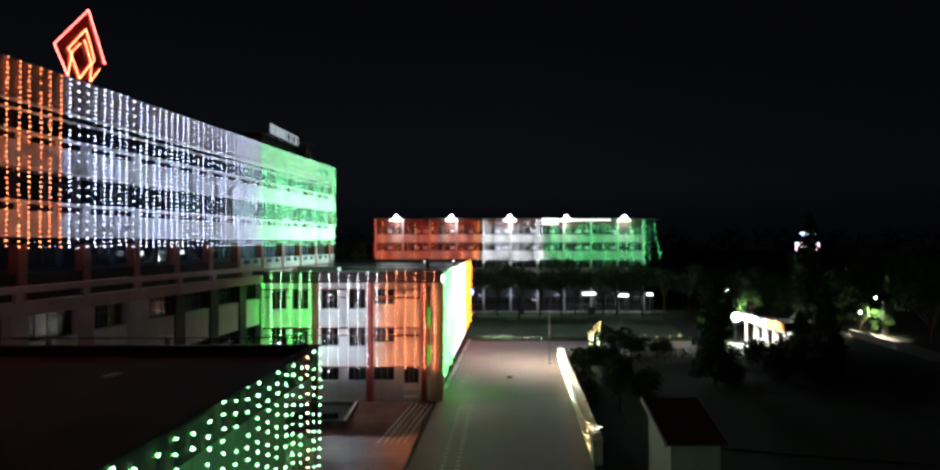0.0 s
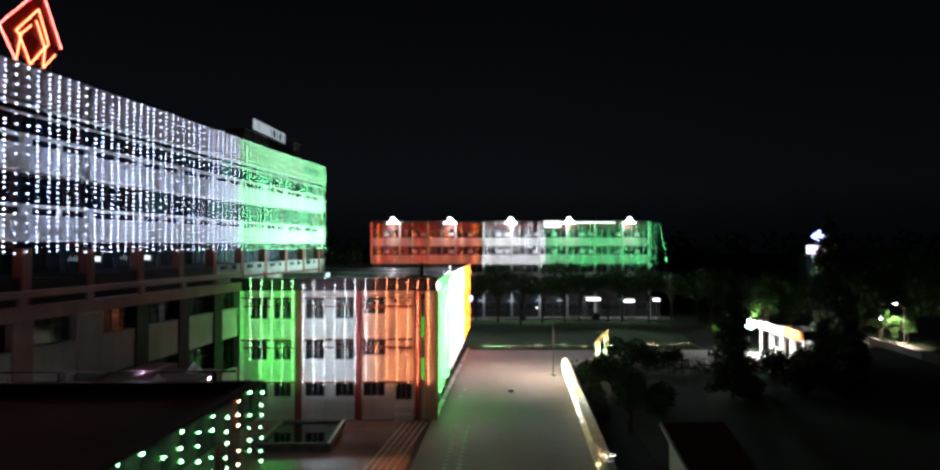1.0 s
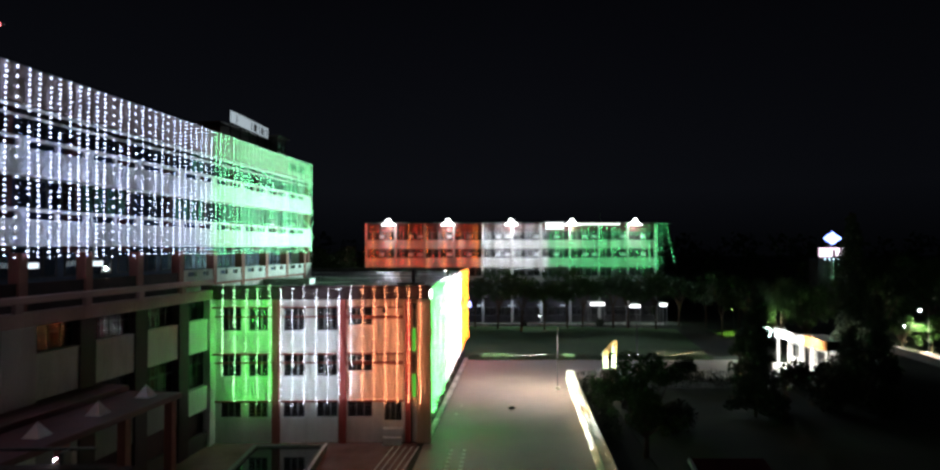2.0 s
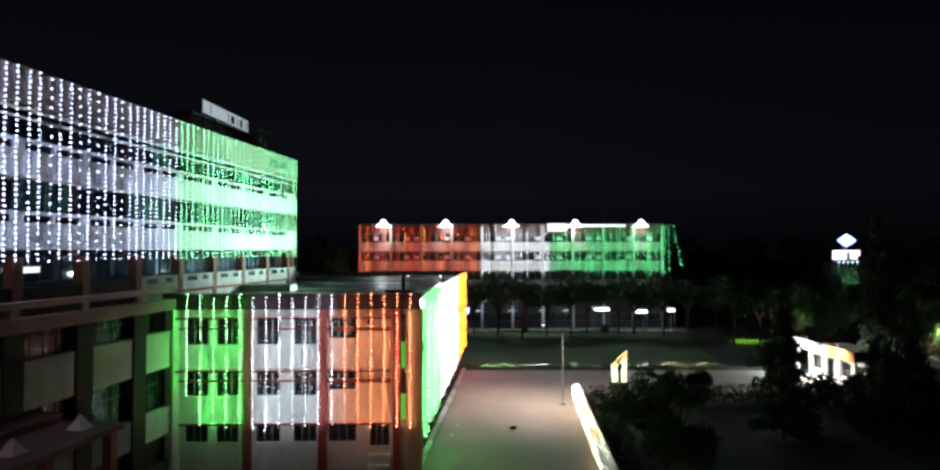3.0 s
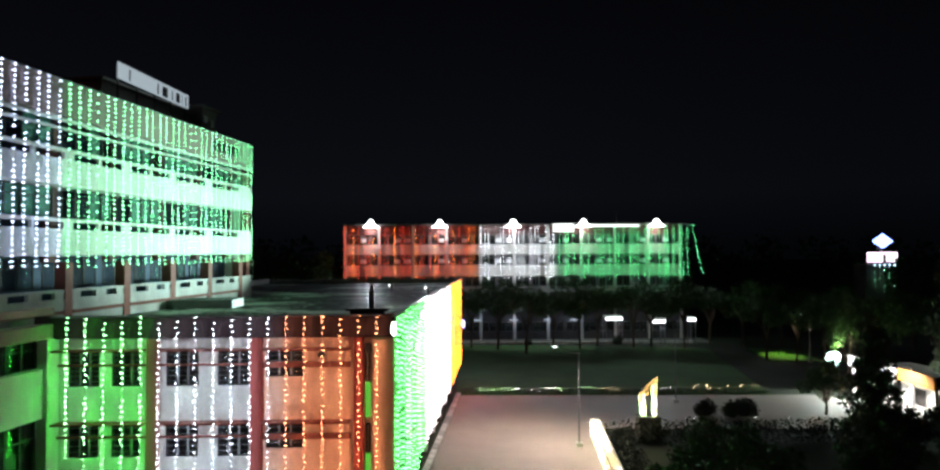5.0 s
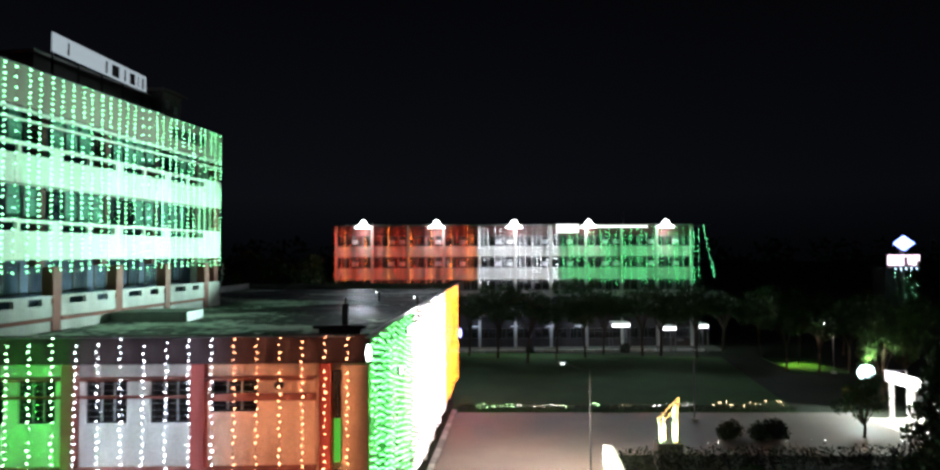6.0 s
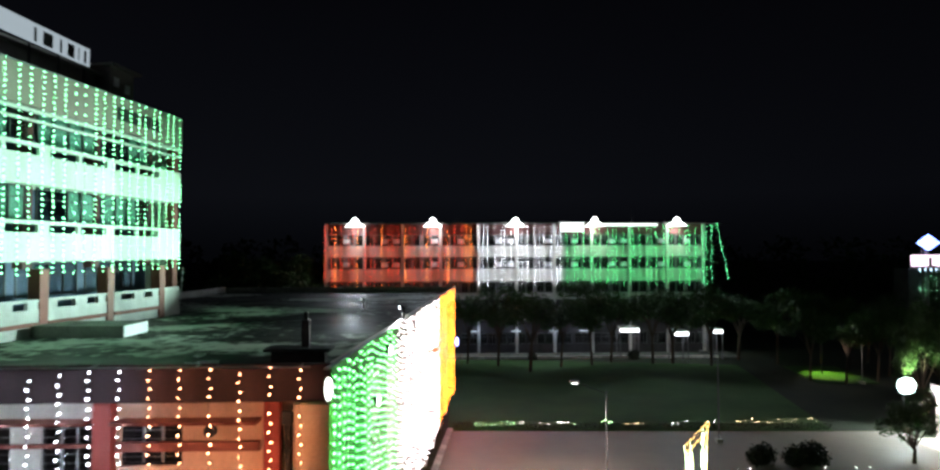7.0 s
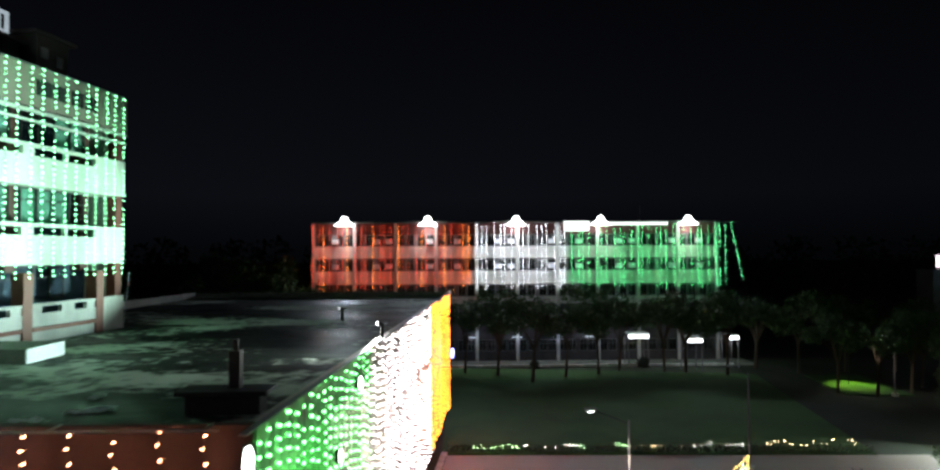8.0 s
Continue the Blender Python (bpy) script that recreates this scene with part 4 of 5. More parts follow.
akerb = tagged(new("apron_kerb"), "pale low kerb along the far apron", "kerb", kind="structure")
akm = mesh_of("kerb_stone", boxes((0, -0.12, 0, 0.96, 0.12, 0.3), bevel=0.02), KERB)
for i in range(36):
    part("kerb_stone", akm, None, akerb, at=(-3 + i, 111.1, 0))
for x, z in ((1.8, 4.45), (7.4, 4.45), (13.2, 4.6), (17.6, 4.6)):
    hood = thing("window_hood", "pale concrete hood box under an upper window", "window hood", (x, BY, z), group="window hoods")
    part("sill", boxes((-1.25, -0.55, 0, 1.25, 0.0, 0.12), bevel=0.01), WHITE, hood)
    part("front", boxes((-1.2, -0.5, 0.12, 1.2, -0.42, 0.62), (-1.2, -0.42, 0.12, -1.12, 0, 0.62), (1.12, -0.42, 0.12, 1.2, 0, 0.62)), WHITE, hood)
    part("air_conditioner", boxes((-0.45, -0.5, 0.66, 0.45, -0.1, 1.3), bevel=0.03), BOARD, hood, "white air conditioner")
for i, x in enumerate((-4.6, 1.8, 7.4, 12.6, 16.6)):
    t = thing("wall_tube_light", "white tube light on a wall bracket", "tube light", (x, BY - 0.05, 2.95), group="wall tube lights")
    part("tube", boxes((-0.6, -0.09, -0.03, 0.6, -0.03, 0.03)), DIMTUBE, t)
    part("fitting", boxes((-0.65, -0.03, -0.06, 0.65, 0.04, 0.06)), BOARD, t)
    bulb(t, (0, -1.3, 0.1), 26, (0.62, 0.75, 1.0), 0.25)


# ---- low wall with rope lights on the far side of the road ----
wall = thing("boundary_wall", "low plastered boundary wall hung with rope lights", "wall")
WX = lambda y: 5.82 + 0.098 * (y - 40)
bm = bmesh.new()
prism(bm, [(WX(36), 36), (WX(36) + 0.55, 36), (WX(67) + 0.55, 67), (WX(67), 67)], -0.1, 1.3)
part("wall", bm, STONE, wall)
bm = bmesh.new()
prism(bm, [(WX(36) - 0.05, 36), (WX(36) + 0.6, 36), (WX(67) + 0.6, 67), (WX(67) - 0.05, 67)], 1.3, 1.4)
part("coping", bm, STONE, wall)
rnd = random.Random(4)
for y0, y1, c, per_metre in [(37.2, 38.6, "amber", 22), (38.6, 39.9, "amber", 16), (40.6, 46.4, "amber", 4), (46.4, 49.0, "white", 16), (49.0, 51.6, "white", 26), (51.6, 54.2, "amber", 26), (54.2, 57.4, "white", 32), (57.4, 60.0, "amber", 26), (60.0, 63.2, "white", 36), (63.2, 65.2, "green", 30), (65.2, 66.8, "white", 30)]:
    rope = thing("rope_light", f"{c} rope light draped along a low wall", "rope light", group="rope lights on the wall")
    bulbs, cab = bmesh.new(), bmesh.new()
    run = []
    n = int((y1 - y0) * per_metre)
    for i in range(n):
        y = y0 + (y1 - y0) * i / n
        if i % 3:
            run.append((WX(y) - 0.07 - 0.03 * rnd.random(), y, rnd.uniform(0.35, 1.32)))
        else:
            run.append((WX(y) + rnd.uniform(0.0, 0.5), y, 1.42))
    for q in run:
        bmesh.ops.create_icosphere(bulbs, subdivisions=1, radius=rnd.uniform(0.012, 0.019) * (0.75 if per_metre < 24 else 1), matrix=Matrix.Translation(q))
    cord(cab, run, 0.004)
    part("cable", cab, CABLE, rope)
    tagged(part("led_chain", bulbs, LED["garden"][c], rope), kind="stuff")
# a dry plant in a pot at the wall's end, wound with white lights
pot = thing("lit_pot_plant", "potted plant wound with white lights at a wall end", "plant", (WX(36.6) + 0.25, 36.4, 1.4))
bm = bmesh.new()
tube(bm, (0, 0, 0), (0, 0, 0.35), 0.16, 0.24, 12)
part("pot", bm, STONE, pot)
bm, lb = bmesh.new(), bmesh.new()
for i in range(9):
    e = Vector((rnd.uniform(-0.45, 0.45), rnd.uniform(-0.4, 0.4), rnd.uniform(0.6, 1.05)))
    tube(bm, (0, 0, 0.3), tuple(e), 0.014, 0.006, 5)
    for k in range(2):
        bmesh.ops.create_icosphere(lb, subdivisions=1, radius=0.011, matrix=Matrix.Translation(Vector((0, 0, 0.3)).lerp(e, 0.4 + 0.2 * k) + Vector((0, -0.03, 0))))
part("stems", bm, BARK, pot)
tagged(part("led_chain", lb, LED["garden"]["white"], pot), kind="stuff")

# ---- street lamps ----
def street_lamp(x, y, h, arm, lit, tilt=0, watts=3200, spread=130):
    s = thing("street_lamp", "thin steel street lamp with a side arm" + (", lit" if lit else ", unlit"), "street lamp", pose(x, y, 0, 0, 0, tilt), group="street lamps")
    bm = bmesh.new()
    tube(bm, (0, 0, 0), (0, 0, h), 0.055, 0.035, 10)
    part("pole", bm, GREY, s)
    bm = bmesh.new()
    tube(bm, (0, 0, h - 0.15), (-arm, 0, h + 0.45), 0.02, 0.018, 8)
    part("arm", bm, BLACKMETAL, s)
    part("head", boxes((-arm - 0.4, -0.1, h + 0.42, -arm + 0.1, 0.1, h + 0.55), bevel=0.03), STEEL, s)
    part("lens", boxes((-arm - 0.28, -0.08, h + (0.27 if lit and y > 70 else 0.385), -arm - 0.02, 0.09, h + 0.416), bevel=0.006), (FLOOD if y > 70 else SOFTLENS) if lit else GLASS, s)
    part("base", boxes((-0.22, -0.22, 0, 0.22, 0.22, 0.25), bevel=0.03), STONE, s)
    if lit:
        beam(s, (-arm - 0.15, 0, h + 0.22), (-arm - 0.15, 0, 0), watts, (1.0, 0.86, 0.72), spread, 0.1)
    return s


street_lamp(7.3, 65.3, 6.4, 1.5, True, 0, 2600)
street_lamp(18.2, 77.0, 6.0, 0.9, False)
street_lamp(41.0, 95.3, 5.15, 0.9, True, 0, 260)
lane_lamp = street_lamp(56.0, 82.6, 5.0, 0.9, True, 0, 5500, 84)
beam(lane_lamp, (-1.0, 0.4, 5.0), (0.2, 2.4, 1.5), 5000, (0.8, 1.0, 0.55), 75, 0.15)
for x, y, h in ((52.5, 82.0, 3.4), (50.0, 86.0, 2.2), (66.0, 84.0, 2.6)):
    post = thing("post_lamp", "small globe lamp on a thin post", "lamp", (x, y, 0), group="post lamps")
    bm = bmesh.new()
    tube(bm, (0, 0, 0), (0, 0, h), 0.04, 0.03)
    part("post", bm, BLACKMETAL, post)
    bm = bmesh.new()
    bmesh.ops.create_icosphere(bm, subdivisions=2, radius=0.12, matrix=Matrix.Translation((0, 0, h + 0.1)))
    part("globe", bm, FLOOD, post)
# no lamp is known here: added among the crowns to light the lawn patch
g = floodlight(40.0, 100.6, 3.6, 0.3, 0.2, 180, "unseen green floodlight added on a short post to light a lawn patch", glow("green_lens", (0.4, 1.0, 0.15), 20.0))
part("post", boxes((-0.04, 0.05, -3.6, 0.04, 0.12, 0)), BLACKMETAL, g)
beam(g, (0, -0.3, -0.2), (0, 0.6, -3.6), 1500, (0.70, 1.0, 0.20), 82)
plate("lane", [(49.6, 66), (53.4, 66), (57.4, 88), (52.6, 88)], -0.3, 0.02, ASPHALT, "pale lamp-lit concrete lane", "road")
lane = thing("lane_wall", "low pale wall beside a lamp-lit lane", "wall")
bm = bmesh.new()
prism(bm, [(50.4, 72.5), (50.65, 72.5), (52.65, 84.2), (52.4, 84.2)], 0, 0.7)
part("wall", bm, WHITE, lane)
bm = bmesh.new()
prism(bm, [(50.35, 72.4), (50.7, 72.4), (52.7, 84.3), (52.35, 84.3)], 0.7, 0.8)
part("coping", bm, STONE, lane)


# ---- hut beside the road ----
hut = thing("garden_hut", "small white hut with a dark red sloping roof", "hut")
for x0, x1 in ((8.25, 8.45), (10.6, 10.8)):
    bm = bmesh.new()
    lo = [bm.verts.new((x0, y, z)) for y, z in ((31.1, 0), (34.6, 0), (34.6, 4.0), (31.1, 2.85))]
    hi = [bm.verts.new((x1, y, z)) for y, z in ((31.1, 0), (34.6, 0), (34.6, 4.0), (31.1, 2.85))]
    bm.faces.new(lo)
    bm.faces.new(hi[::-1])
    for i in range(4):
        bm.faces.new((lo[i], hi[i], hi[(i + 1) % 4], lo[(i + 1) % 4]))
    part("side_wall", bm, WHITE, hut)
part("front_wall", boxes((8.45, 31.1, 0, 10.6, 31.3, 2.85)), WHITE, hut)
part("back_wall", boxes((8.45, 34.4, 0, 10.6, 34.6, 3.95)), WHITE, hut)
part("roof", boxes((-0.2, -0.25, 0, 2.9, 3.95, 0.08)), TILE, hut, at=pose(8.15, 31.0, 2.9, 18.2))
part("verge", boxes((-0.32, -0.25, -0.06, -0.2, 3.95, 0.12)), BOARD, hut, at=pose(8.15, 31.0, 2.9, 18.2))

# ---- courtyard: raised pool ----
pool = thing("raised_pool", "shallow dark rectangular pool with a pale rim", "pool")
part("rim", boxes((-15.1, 43.3, 0, -10.4, 43.6, 0.5), (-15.1, 48.3, 0, -10.4, 48.6, 0.5), (-15.1, 43.6, 0, -14.8, 48.3, 0.5), (-10.7, 43.6, 0, -10.4, 48.3, 0.5)), SLABTOP, pool)
part("coping", boxes((-10.52, 43.3, 0.5, -10.36, 48.6, 0.55)), KERB, pool)
part("water", boxes((-14.8, 43.6, 0, -10.7, 48.3, 0.38)), WATER, pool)

# ---- gate kiosk, bright under floodlights ----
kiosk = thing("gate_kiosk", "white gate kiosk with orange fascia under bright floodlights", "kiosk", pose(35.6, 72.7, 0, 0, 0, -90))
bm = bmesh.new()
pierced(bm, -4.6, 4.6, 0, 3.0, [(-4.0, -2.4, 0.9, 2.3), (-1.6, -0.4, 0.05, 2.3), (0.6, 2.2, 0.9, 2.3), (2.9, 4.1, 0.05, 2.3)], 0, 0.2)
part("front_wall", bm, WHITE, kiosk)
part("body", boxes((-4.6, 0.7, 0, 4.6, 4.0, 3.0)), SHADOW, kiosk)
part("roof", boxes((-4.9, -1.3, 3.0, 4.9, 4.3, 3.2), bevel=0.03), WHITE, kiosk)
part("fascia", boxes((-4.9, -1.5, 2.95, 1.0, -1.32, 3.9)), BOARD, kiosk)
part("orange_fascia", boxes((1.05, -1.5, 2.95, 4.9, -1.32, 3.9)), surface("orange_sheet", (0.6, 0.2, 0.03), (0.8, 0.3, 0.06), 0.6, 1, 10, 0.05), kiosk)
# black here puts the dark of the kiosk's unlit end into the colour
part("end_fascia", boxes((4.72, -1.32, 2.95, 4.9, 4.3, 3.9)), BLACKMETAL, kiosk)
for x in (-4.6, -2.3, 0.0, 2.3, 4.6):
    part("post", boxes((x - 0.12, -1.3, 0, x + 0.12, -1.06, 3.0)), WHITE, kiosk)
for x in (-2.6, 2.6):
    part("lamp_arm", boxes((x - 0.04, -3.3, 4.22, x + 0.04, -1.4, 4.28), (x - 0.04, -1.45, 3.8, x + 0.04, -1.38, 4.28)), STEEL, kiosk)
part("tube_light", boxes((-4.2, -0.5, 2.86, 4.2, -0.4, 2.95)), TUBE, kiosk)
part("forecourt", boxes((-4.6, -3.4, -0.2, 4.6, -0.02, 0.05)), STONE, kiosk)
# disc oversized: the floodlight's glare is built into it
f = floodlight(35.0, 81.2, 2.95, 1.5, 1.3, 0, "bright white floodlight over a kiosk", glow("teal_white_glare", (0.66, 1.0, 0.93), 9.0))
part("mast", boxes((-0.06, 0.3, -2.95, 0.06, 0.42, 0.3)), STEEL, f)
beam(f, (-0.3, -0.5, 0.3), (1.0, -6.0, -2.6), 900, (0.85, 1.0, 0.95), 110, 0.2)
beam(f, (-0.6, -0.4, 0.2), (-5.5, -5.0, -2.95), 1500, (0.82, 1.0, 0.92), 125, 0.2)
beam(f, (0.3, 0.6, 0.5), (2.8, 2.0, 2.4), 1900, (0.8, 1.0, 0.62), 60, 0.2)
for x in (-2.6, 2.6):
    beam(kiosk, (x, -3.3, 4.2), (x - 0.5, -0.3, 1.6), 2300, (1.0, 0.97, 0.92), 125, 0.15)


# ---- lit sign tower in the distance ----
signt = thing("sign_tower", "distant tower sign with a glowing diamond over a pale lit box", "sign", (67.0, 119.0, 0))
bm = bmesh.new()
rim = [(-1.55, 14.75), (0, 15.85), (1.55, 14.75), (0, 13.75)]
for (ax, az), (bx, bz) in zip(rim, rim[1:] + rim[:1]):
    tube(bm, (ax, 0, az), (bx, 0, bz), 0.12, sides=6)
part("diamond_rim", bm, BLUE, signt)
bm = bmesh.new()
vs = [bm.verts.new((x * 0.8, y, 14.77 + (z - 14.77) * 0.8)) for y in (0.05, 0.2) for x, z in rim]
bm.faces.new(vs[:4]), bm.faces.new(vs[7:3:-1])
for i in range(4):
    bm.faces.new((vs[i], vs[i + 4], vs[(i + 1) % 4 + 4], vs[(i + 1) % 4]))
part("diamond_face", bm, glow("blue_white_sign_face", (0.66, 0.72, 1.0), 2.2), signt)
part("lit_box", boxes((-2.4, -0.1, 11.4, -0.9, 0.3, 13.0), bevel=0.03), PINK, signt)
part("lit_letter", boxes((-0.6, -0.1, 11.4, -0.1, 0.3, 13.0), (-0.1, -0.1, 12.7, 0.5, 0.3, 13.0)), PINK, signt)
part("lit_letter", boxes((0.75, -0.1, 11.5, 1.15, 0.3, 13.0)), PINK, signt)
part("lit_letter", boxes((1.5, -0.1, 11.4, 1.8, 0.3, 13.0), (1.8, -0.1, 12.1, 2.3, 0.3, 13.0)), PINK, signt)
part("mast", boxes((-0.3, 0.4, 0, 0.3, 1.0, 15.5), (-2.4, 0.3, 11.1, 2.4, 0.45, 12.9), (-1.5, 2, 0, 1.5, 5, 11.0)), SHADOW, signt)
for i in range(5):
    part("down_light", boxes((-1.75 + i * 0.8, -0.5, 10.75, -1.6 + i * 0.8, -0.38, 11.1)), BLUEWHITE, signt)
part("string_rail", boxes((-2.0, -0.44, 11.1, 2.0, 0.4, 11.16)), STEEL, signt)
pts = [(65.3 + i * 0.8, 118.6, 11.12) for i in range(5)]
curtain("near", pts, 4.0, 0.3, 0.017, ["green"] * 5, 0.8, seed=17)


# ---- lit frame sculpture at the corner ----
arch = thing("lit_frame_sculpture", "slanted wire frame sculpture wound with yellow light strings", "light sculpture", (12.75, 66.8, 0))
bm, lb, lw = bmesh.new(), bmesh.new(), bmesh.new()
corners = [((-0.75, 0, 1.6), (-0.85, 0, 3.05)), ((-0.85, 0, 3.05), (0.42, 0, 4.3)), ((0.42, 0, 4.3), (0.3, 0, 1.6)), ((-0.8, 0, 2.75), (0.4, 0, 3.8)), ((-0.45, 0, 1.6), (-0.55, 0, 3.2)), ((0.1, 0, 1.6), (0.15, 0, 3.9)), ((-0.8, 0, 2.5), (-0.5, 0, 2.9))]
for a, b in corners:
    tube(bm, a, b, 0.03, sides=6)
    a, b = Vector(a), Vector(b)
    k = int((b - a).length / 0.13)
    for i in range(k + 1):
        bmesh.ops.create_icosphere(lw if a.z < 2 else lb, subdivisions=1, radius=0.03, matrix=Matrix.Translation(a.lerp(b, i / k) + Vector((rnd.uniform(-0.05, 0.05), -0.06, rnd.uniform(-0.04, 0.04)))))
for i in range(300):      # a loose net of bulbs fills the frame between its two legs
    u = rnd.random()
    z = 1.7 + 1.0 * rnd.random() if u < 0.8 else 1.7 + 2.1 * rnd.random()
    x = rnd.choice((rnd.uniform(-0.8, -0.4), rnd.uniform(0.02, 0.36))) if u < 0.8 else rnd.uniform(0.02, 0.36)
    bmesh.ops.create_icosphere(lw if rnd.random() < 0.75 else lb, subdivisions=1, radius=0.022, matrix=Matrix.Translation((x, -0.05, z)))
part("frame", bm, STEEL, arch)
part("plinth", boxes((-1.0, -0.4, 0, 0.6, 0.5, 1.6), bevel=0.03), SHADOW, arch)
tagged(part("led_chain", lb, LED["sculpture"]["amber"], arch), kind="stuff")
tagged(part("led_chain", lw, LED["sculpture"]["white"], arch), kind="stuff")


# ---- planting ----
def leaves(name, clumps, count, size, seed, material, parent, flat=0.6):
    """Many small leaf blades in uneven clumps (x, y, z, radius)."""
    r = np.random.RandomState(seed)
    w = np.array([c[3] ** 2 for c in clumps])
    pick = r.choice(len(clumps), count, p=w / w.sum())
    c = np.array(clumps)[pick]
    d = r.normal(size=(count, 3))
    d /= np.linalg.norm(d, axis=1)[:, None]
    rad = c[:, 3:4] * (0.55 + 0.5 * r.rand(count, 1))
    p = c[:, :3] + d * rad * np.array([1, 1, flat + 0.2])
    u = r.normal(size=(count, 3))
    u /= np.linalg.norm(u, axis=1)[:, None]
    v = np.cross(u, r.normal(size=(count, 3)))
    v /= np.linalg.norm(v, axis=1)[:, None]
    s = size * (0.6 + 0.8 * r.rand(count, 1))
    verts = np.stack([p - u * s, p + v * s * 0.45, p + u * s, p - v * s * 0.45], 1).reshape(-1, 3)
    faces = np.arange(count * 4).reshape(-1, 4)
    me = bpy.data.meshes.new(name)
    me.from_pydata(verts.tolist(), [], faces.tolist())
    me.materials.append(material)
    return part(name, me, None, parent)


def row_tree(h, r, seed, label):
    """A slender forked trunk with a thin, high, wide crown."""
    rnd = random.Random(seed)
    t = thing("tree", label, "tree", group="row of trees by the lawn")
    bm = bmesh.new()
    fork = h * rnd.uniform(0.28, 0.36)
    lean = rnd.uniform(-0.25, 0.25)
    tube(bm, (0, 0, -0.1), (lean, 0, fork), 0.017 * h, 0.013 * h, 8)
    clumps = []
    for i in range(8):
        a = i * 0.8 + rnd.random() * 0.7
        mid = Vector((lean + math.cos(a) * r * 0.2, math.sin(a) * r * 0.2, h * rnd.uniform(0.48, 0.56)))
        e = Vector((math.cos(a) * r * rnd.uniform(0.35, 0.95), math.sin(a) * r * rnd.uniform(0.35, 0.95), h * rnd.uniform(0.55, 0.9)))
        tube(bm, (lean, 0, fork * 0.97), tuple(mid), 0.009 * h, 0.006 * h, 6)
        tube(bm, tuple(mid), tuple(e), 0.006 * h, 0.002 * h, 5)
        for k in range(4):
            q = e + Vector((rnd.uniform(-1, 1), rnd.uniform(-1, 1), rnd.uniform(-0.8, 0.4))) * r * 0.36
            clumps.append((*q, r * rnd.uniform(0.16, 0.42)))
    part("trunk", bm, BARK, t)
    leaves("crown", clumps, 3800, 0.16, seed, LEAF, t)
    return t


def broad_tree(h, r, seed, label):
    rnd = random.Random(seed)
    t = thing("tree", label, "tree", group="broad trees")
    bm = bmesh.new()
    fork = h * 0.22
    tube(bm, (0, 0, -0.1), (0.08 * h * 0.2, 0, fork), 0.03 * h, 0.02 * h, 9)
    clumps = []
    for i in range(10):
        a = i * 0.9 + rnd.random()
        e = Vector((math.cos(a) * r * rnd.uniform(0.35, 0.8), math.sin(a) * r * rnd.uniform(0.35, 0.8), h * rnd.uniform(0.36, 0.92)))
        tube(bm, (0, 0, fork * 0.95), tuple(e), 0.013 * h, 0.004 * h, 6)
        for k in range(3):
            q = e + Vector((rnd.uniform(-1, 1), rnd.uniform(-1, 1), rnd.uniform(-0.6, 0.7))) * r * 0.35
            clumps.append((*q, r * rnd.uniform(0.16, 0.4)))
    part("trunk", bm, BARK, t)
    leaves("crown", clumps, 6000, 0.17, seed, LEAF, t)
    return t


def conifer(h, r, seed):
    rnd = random.Random(seed)
    t = thing("conifer_tree", "tall dark conifer with drooping layered branches", "tree", group="conifers")
    bm = bmesh.new()
    tube(bm, (0, 0, -0.1), (0, 0, h), 0.16, 0.02, 8)
    clumps = []
    for i in range(60):
        z = h * (0.08 + 0.9 * i / 60) + rnd.uniform(-0.2, 0.2)
        k = (r * (1 - (z / h)) ** 0.75 + 0.15) * rnd.uniform(0.7, 1.15)
        a = i * 2.4 + rnd.uniform(-0.4, 0.4)
        for j in range(3):
            f = (j + 1) / 3
            clumps.append((math.cos(a) * k * f, math.sin(a) * k * f, z - 0.2 * f * k, 0.28 + 0.22 * k))
        tube(bm, (0, 0, z), (math.cos(a) * k, math.sin(a) * k, z - 0.2 * k), 0.03, 0.008, 4)
    part("trunk", bm, BARK, t)
    leaves("crown", clumps, 11000, 0.17, seed, NEEDLE, t, 0.45)
    return t


def shrub(r, seed, label="clipped round shrub beside the road"):
    rnd = random.Random(seed)
    t = thing("shrub", label, "shrub", group="shrubs")
    bm = bmesh.new()
    for i in range(5):
        tube(bm, (0, 0, 0), (rnd.uniform(-0.4, 0.4) * r, rnd.uniform(-0.4, 0.4) * r, r * 1.1), 0.03, 0.01, 5)
    part("stems", bm, BARK, t)
    leaves("crown", [(rnd.uniform(-0.35, 0.35) * r, rnd.uniform(-0.35, 0.35) * r, r * rnd.uniform(0.6, 1.2), r * rnd.uniform(0.5, 0.75)) for _ in range(9)], 1800, 0.07 + 0.03 * r, seed, HEDGE, t, 0.8)
    return t


kinds = [broad_tree(8.6, 3.6, 21, "dark broad-leaved tree with an open crown"), broad_tree(7.6, 3.2, 22, "dark broad-leaved tree with a thin forked crown")]
kinds[0].matrix_basis = pose(-14.5, 108.5, 0)
kinds[1].matrix_basis = pose(-8.8, 109.0, 0)
slim = [row_tree(9.0, 3.0, 24 + k, "slender dark tree with a high thin crown by the lawn") for k in range(3)]
for k, x in enumerate((-18.5, -12.0, -6.0)):
    slim[k].matrix_basis = pose(x, 108.0, 0)
rnd = random.Random(31)
for i, x in enumerate((-3.5, 1.2, 5.0, 8.5, 12.0, 15.5, 19.0, 22.6, 26.2, 30.0, 34.0, 38.0, 43.0, 49.0)):
    k = rnd.uniform(0.95, 1.3)
    copy_thing(slim[i % 3], pose(x + rnd.uniform(-0.9, 0.9), 107.2 + rnd.uniform(-4.5, 2.4), 0, 0, 0, rnd.uniform(0, 360)) @ Matrix.Diagonal((k, k, rnd.uniform(1.03, 1.17), 1)))
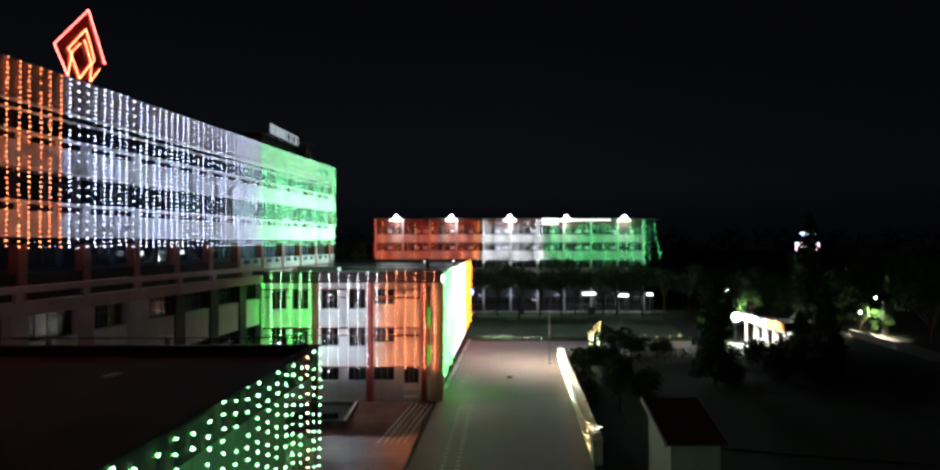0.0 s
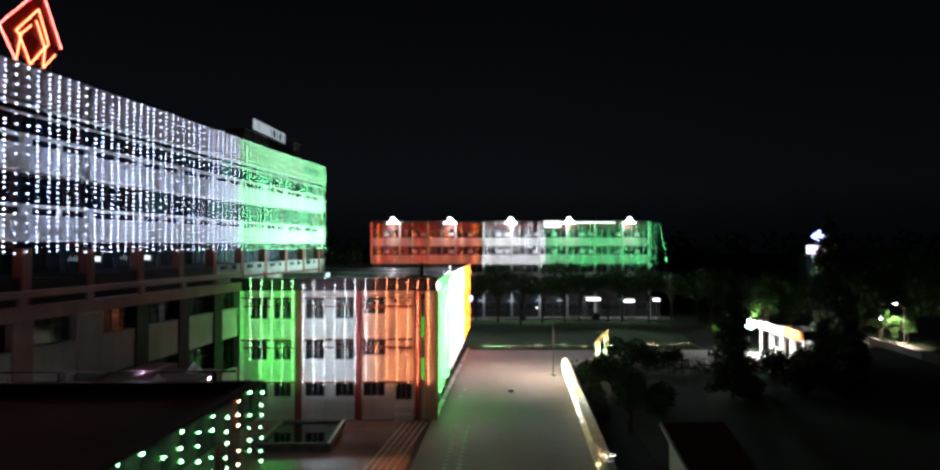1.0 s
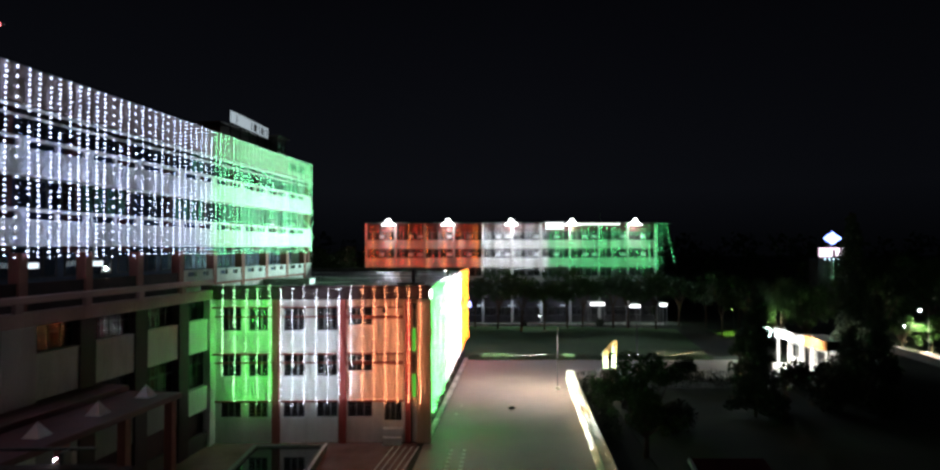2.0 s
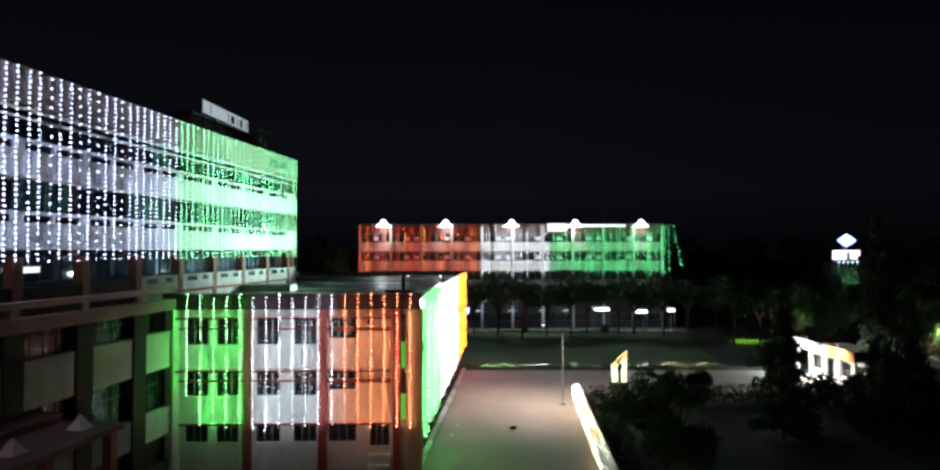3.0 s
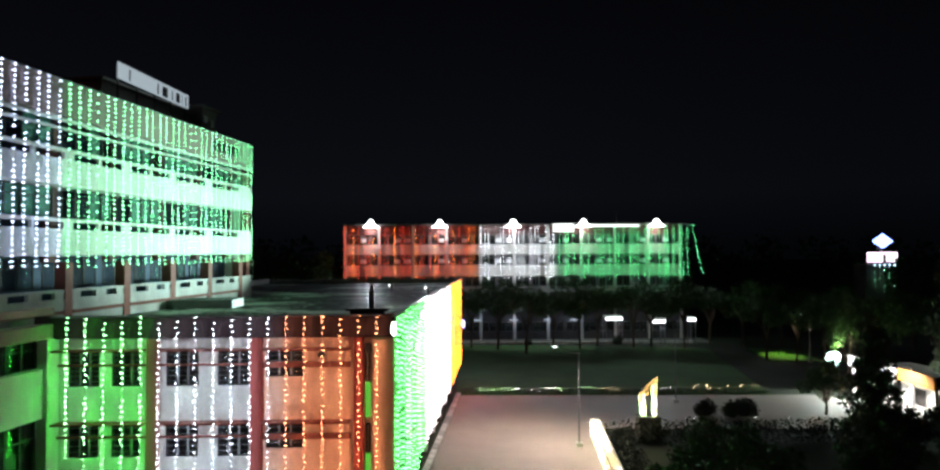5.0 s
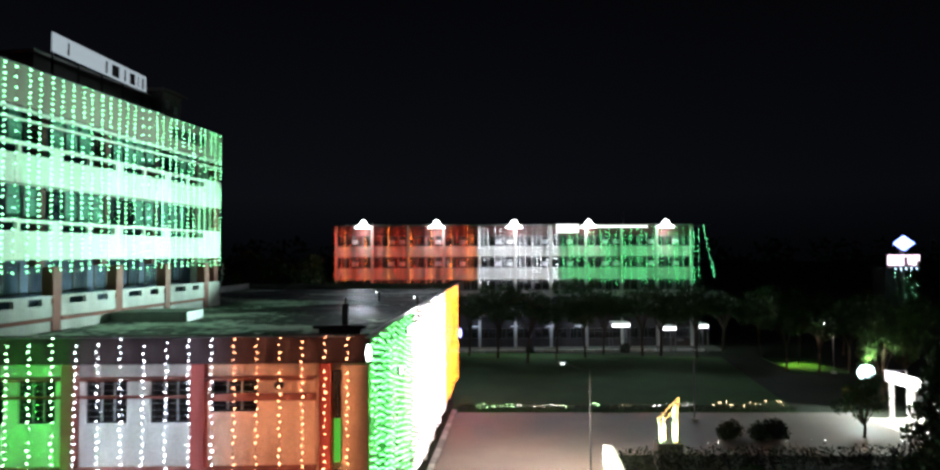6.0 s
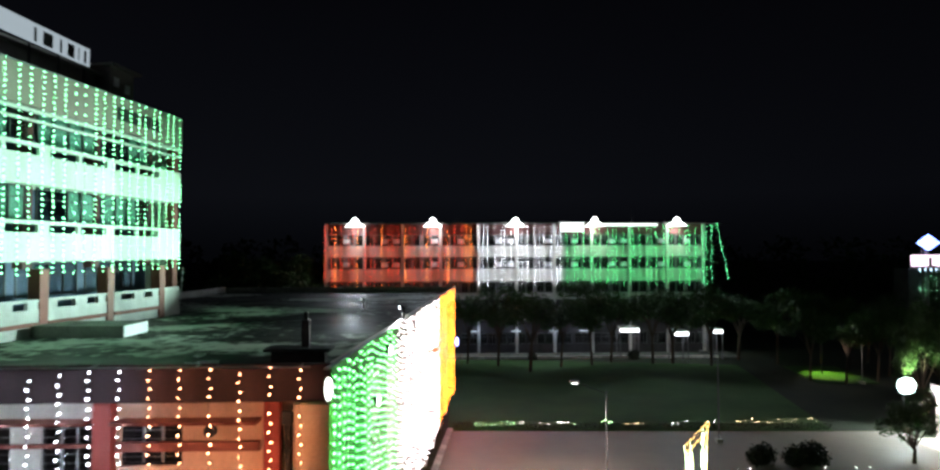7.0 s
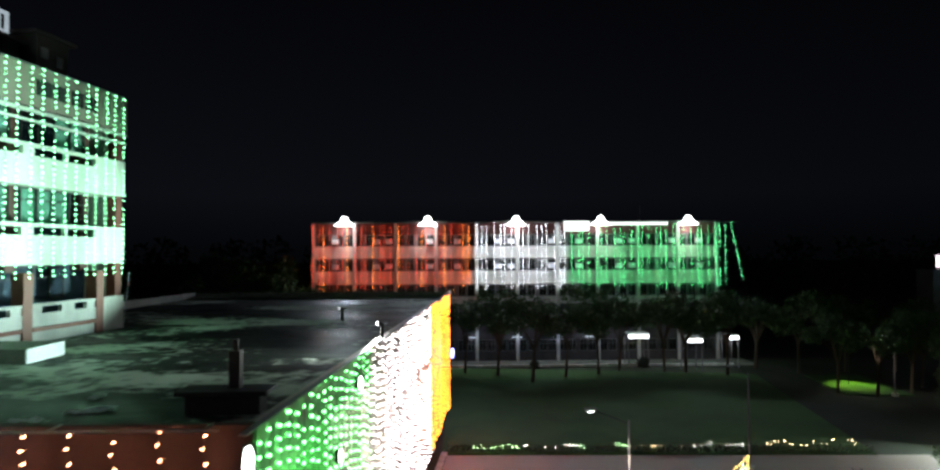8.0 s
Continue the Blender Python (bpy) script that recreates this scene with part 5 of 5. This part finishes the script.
copy_thing(kinds[0], pose(37.8, 83.2, 0, 0, 0, 15) @ Matrix.Diagonal((0.6, 0.6, 1.04, 1)))
for x, y, s in ((-26, 112, 1.5), (-22.5, 118, 1.45), (-31, 120, 1.5), (28.8, 72.4, 0.5), (45, 90, 1.0), (47, 79, 1.2), (54, 92, 0.9), (60, 104, 0.85), (54.6, 85.2, 0.5), (57.8, 84.4, 0.55), (56, 74, 1.2), (70, 100, 1.3)):
    copy_thing(kinds[int(x) % 2], pose(x, y, 0, 0, 0, x * 37) @ Matrix.Scale(s, 4))
for k, (x, y) in enumerate(((36.6, 97.0), (39.4, 95.4), (43.4, 96.4), (46.5, 99.0))):
    copy_thing(slim[k % 3], pose(x, y, 0, 0, 0, x * 37) @ Matrix.Scale(0.92, 4))
pine = conifer(10.3, 2.3, 41)
pine.matrix_basis = pose(21.1, 55.7, 0) @ Matrix.Diagonal((0.8, 0.8, 1.0, 1))
for x, y, s in ((34.9, 66.4, 0.5), (31.5, 60.0, 0.62), (36.8, 64.6, 0.9)):
    copy_thing(pine, pose(x, y, 0, 0, 0, x * 31) @ Matrix.Scale(s, 4))
copy_thing(pine, pose(39.3, 71.6, 0, 0, 0, 80) @ Matrix.Diagonal((1.2, 1.2, 1.64, 1)))
bush = shrub(0.95, 51)
bush.matrix_basis = pose(18.9, 72.4, -0.35)
for x, y, s in ((21.0, 72.2, 0.9), (22.3, 72.4, 1.0), (12.5, 57.0, 1.6), (13.4, 52.0, 1.5), (23.6, 57.4, 1.2), (31, 56, 1.9), (33.2, 66.2, 1.5), (29.6, 64.6, 1.7), (31.6, 62.4, 2.0), (34.4, 61.0, 2.1), (28.0, 57.5, 2.0), (38.4, 66.6, 2.0), (21.9, 110.4, 0.9), (9.0, 110.6, 0.7)):
    copy_thing(bush, pose(x, y, -0.3, 0, 0, x * 53) @ Matrix.Scale(s, 4))
copy_thing(kinds[1], pose(9.9, 47.2, 0, 0, 0, 40) @ Matrix.Diagonal((0.85, 0.85, 0.76, 1)))
garden_hedge = thing("garden_hedge", "tall dark clipped hedge round the garden", "hedge")
leaves("foliage", [(9.6 + i * 0.5, 65.6 + 0.2 * math.sin(i * 1.3), z, 0.62) for i in range(44) for z in (0.45, 1.1)] + [(8.2 + 0.098 * (y - 48) + 0.2, y, z, 0.6) for y in range(49, 66) for z in (0.45, 1.0)], 9000, 0.1, 63, HEDGE, garden_hedge, 0.8)

belt = tagged(new("far_woods"), "dark distant belt of trees against the night sky", "woods", kind="stuff")
r2 = random.Random(77)
leaves("foliage", [(-150 + i * 3.4 + r2.uniform(-1, 1), 165 + r2.uniform(-8, 8), 2 + j * 3.9, r2.uniform(2.6, 4.4)) for i in range(120) for j in range(4 if r2.random() < 0.5 else 3)], 26000, 0.75, 71, LEAF, belt)
leaves("foliage", [(75 + r2.uniform(-3, 3) + i * 0.4, 40 + i * 3.0, 1.5 + j * 3.6, r2.uniform(2.2, 3.6)) for i in range(42) for j in range(3)], 9000, 0.5, 72, LEAF, belt)

edge_lights = thing("edge_lights", "string of small white bulbs laid along a garden edge", "light string")
bulbs, cab = bmesh.new(), bmesh.new()
for x in (17.0, 17.7, 22.5, 24.4, 25.3, 30.8):
    bmesh.ops.create_icosphere(bulbs, subdivisions=1, radius=0.024, matrix=Matrix.Translation((x, 71.45, 0.12)))
cord(cab, [(16.5 + i * 0.5, 71.45 + 0.05 * math.sin(i), 0.06) for i in range(30)], 0.012)
part("cable", cab, CABLE, edge_lights)
tagged(part("led_chain", bulbs, LED["garden"]["white"], edge_lights), kind="stuff")

# hedge along the lawn with scattered lights
hedge = thing("lawn_hedge", "low clipped hedge along the lawn edge", "hedge")
leaves("foliage", [(-0.6 + i * 0.35, 80.9 - i * 0.014, 0.25, 0.28) for i in range(82)], 5200, 0.07, 61, HEDGE, hedge, 0.9)
rnd = random.Random(62)
for k in range(7):
    c = ("green", "white", "green", "amber", "white", "amber", "amber")[k]
    s = thing("hedge_lights", f"{c} light string laid over a low hedge", "light string", group="lights on the hedge")
    bulbs, cab = bmesh.new(), bmesh.new()
    last = None
    for i in range(16):
        q = (0.5 + k * 3.9 + i * 0.24, 80.55 + rnd.uniform(-0.1, 0.1), 0.45 + rnd.uniform(-0.15, 0.2))
        if rnd.random() < 0.5:
            bmesh.ops.create_icosphere(bulbs, subdivisions=1, radius=0.019 + 0.014 * rnd.random(), matrix=Matrix.Translation(q))
        if last:
            tube(cab, last, q, 0.008, sides=3)
        last = q
    part("cable", cab, CABLE, s)
    tagged(part("led_chain", bulbs, LED["garden"][c], s), kind="stuff")
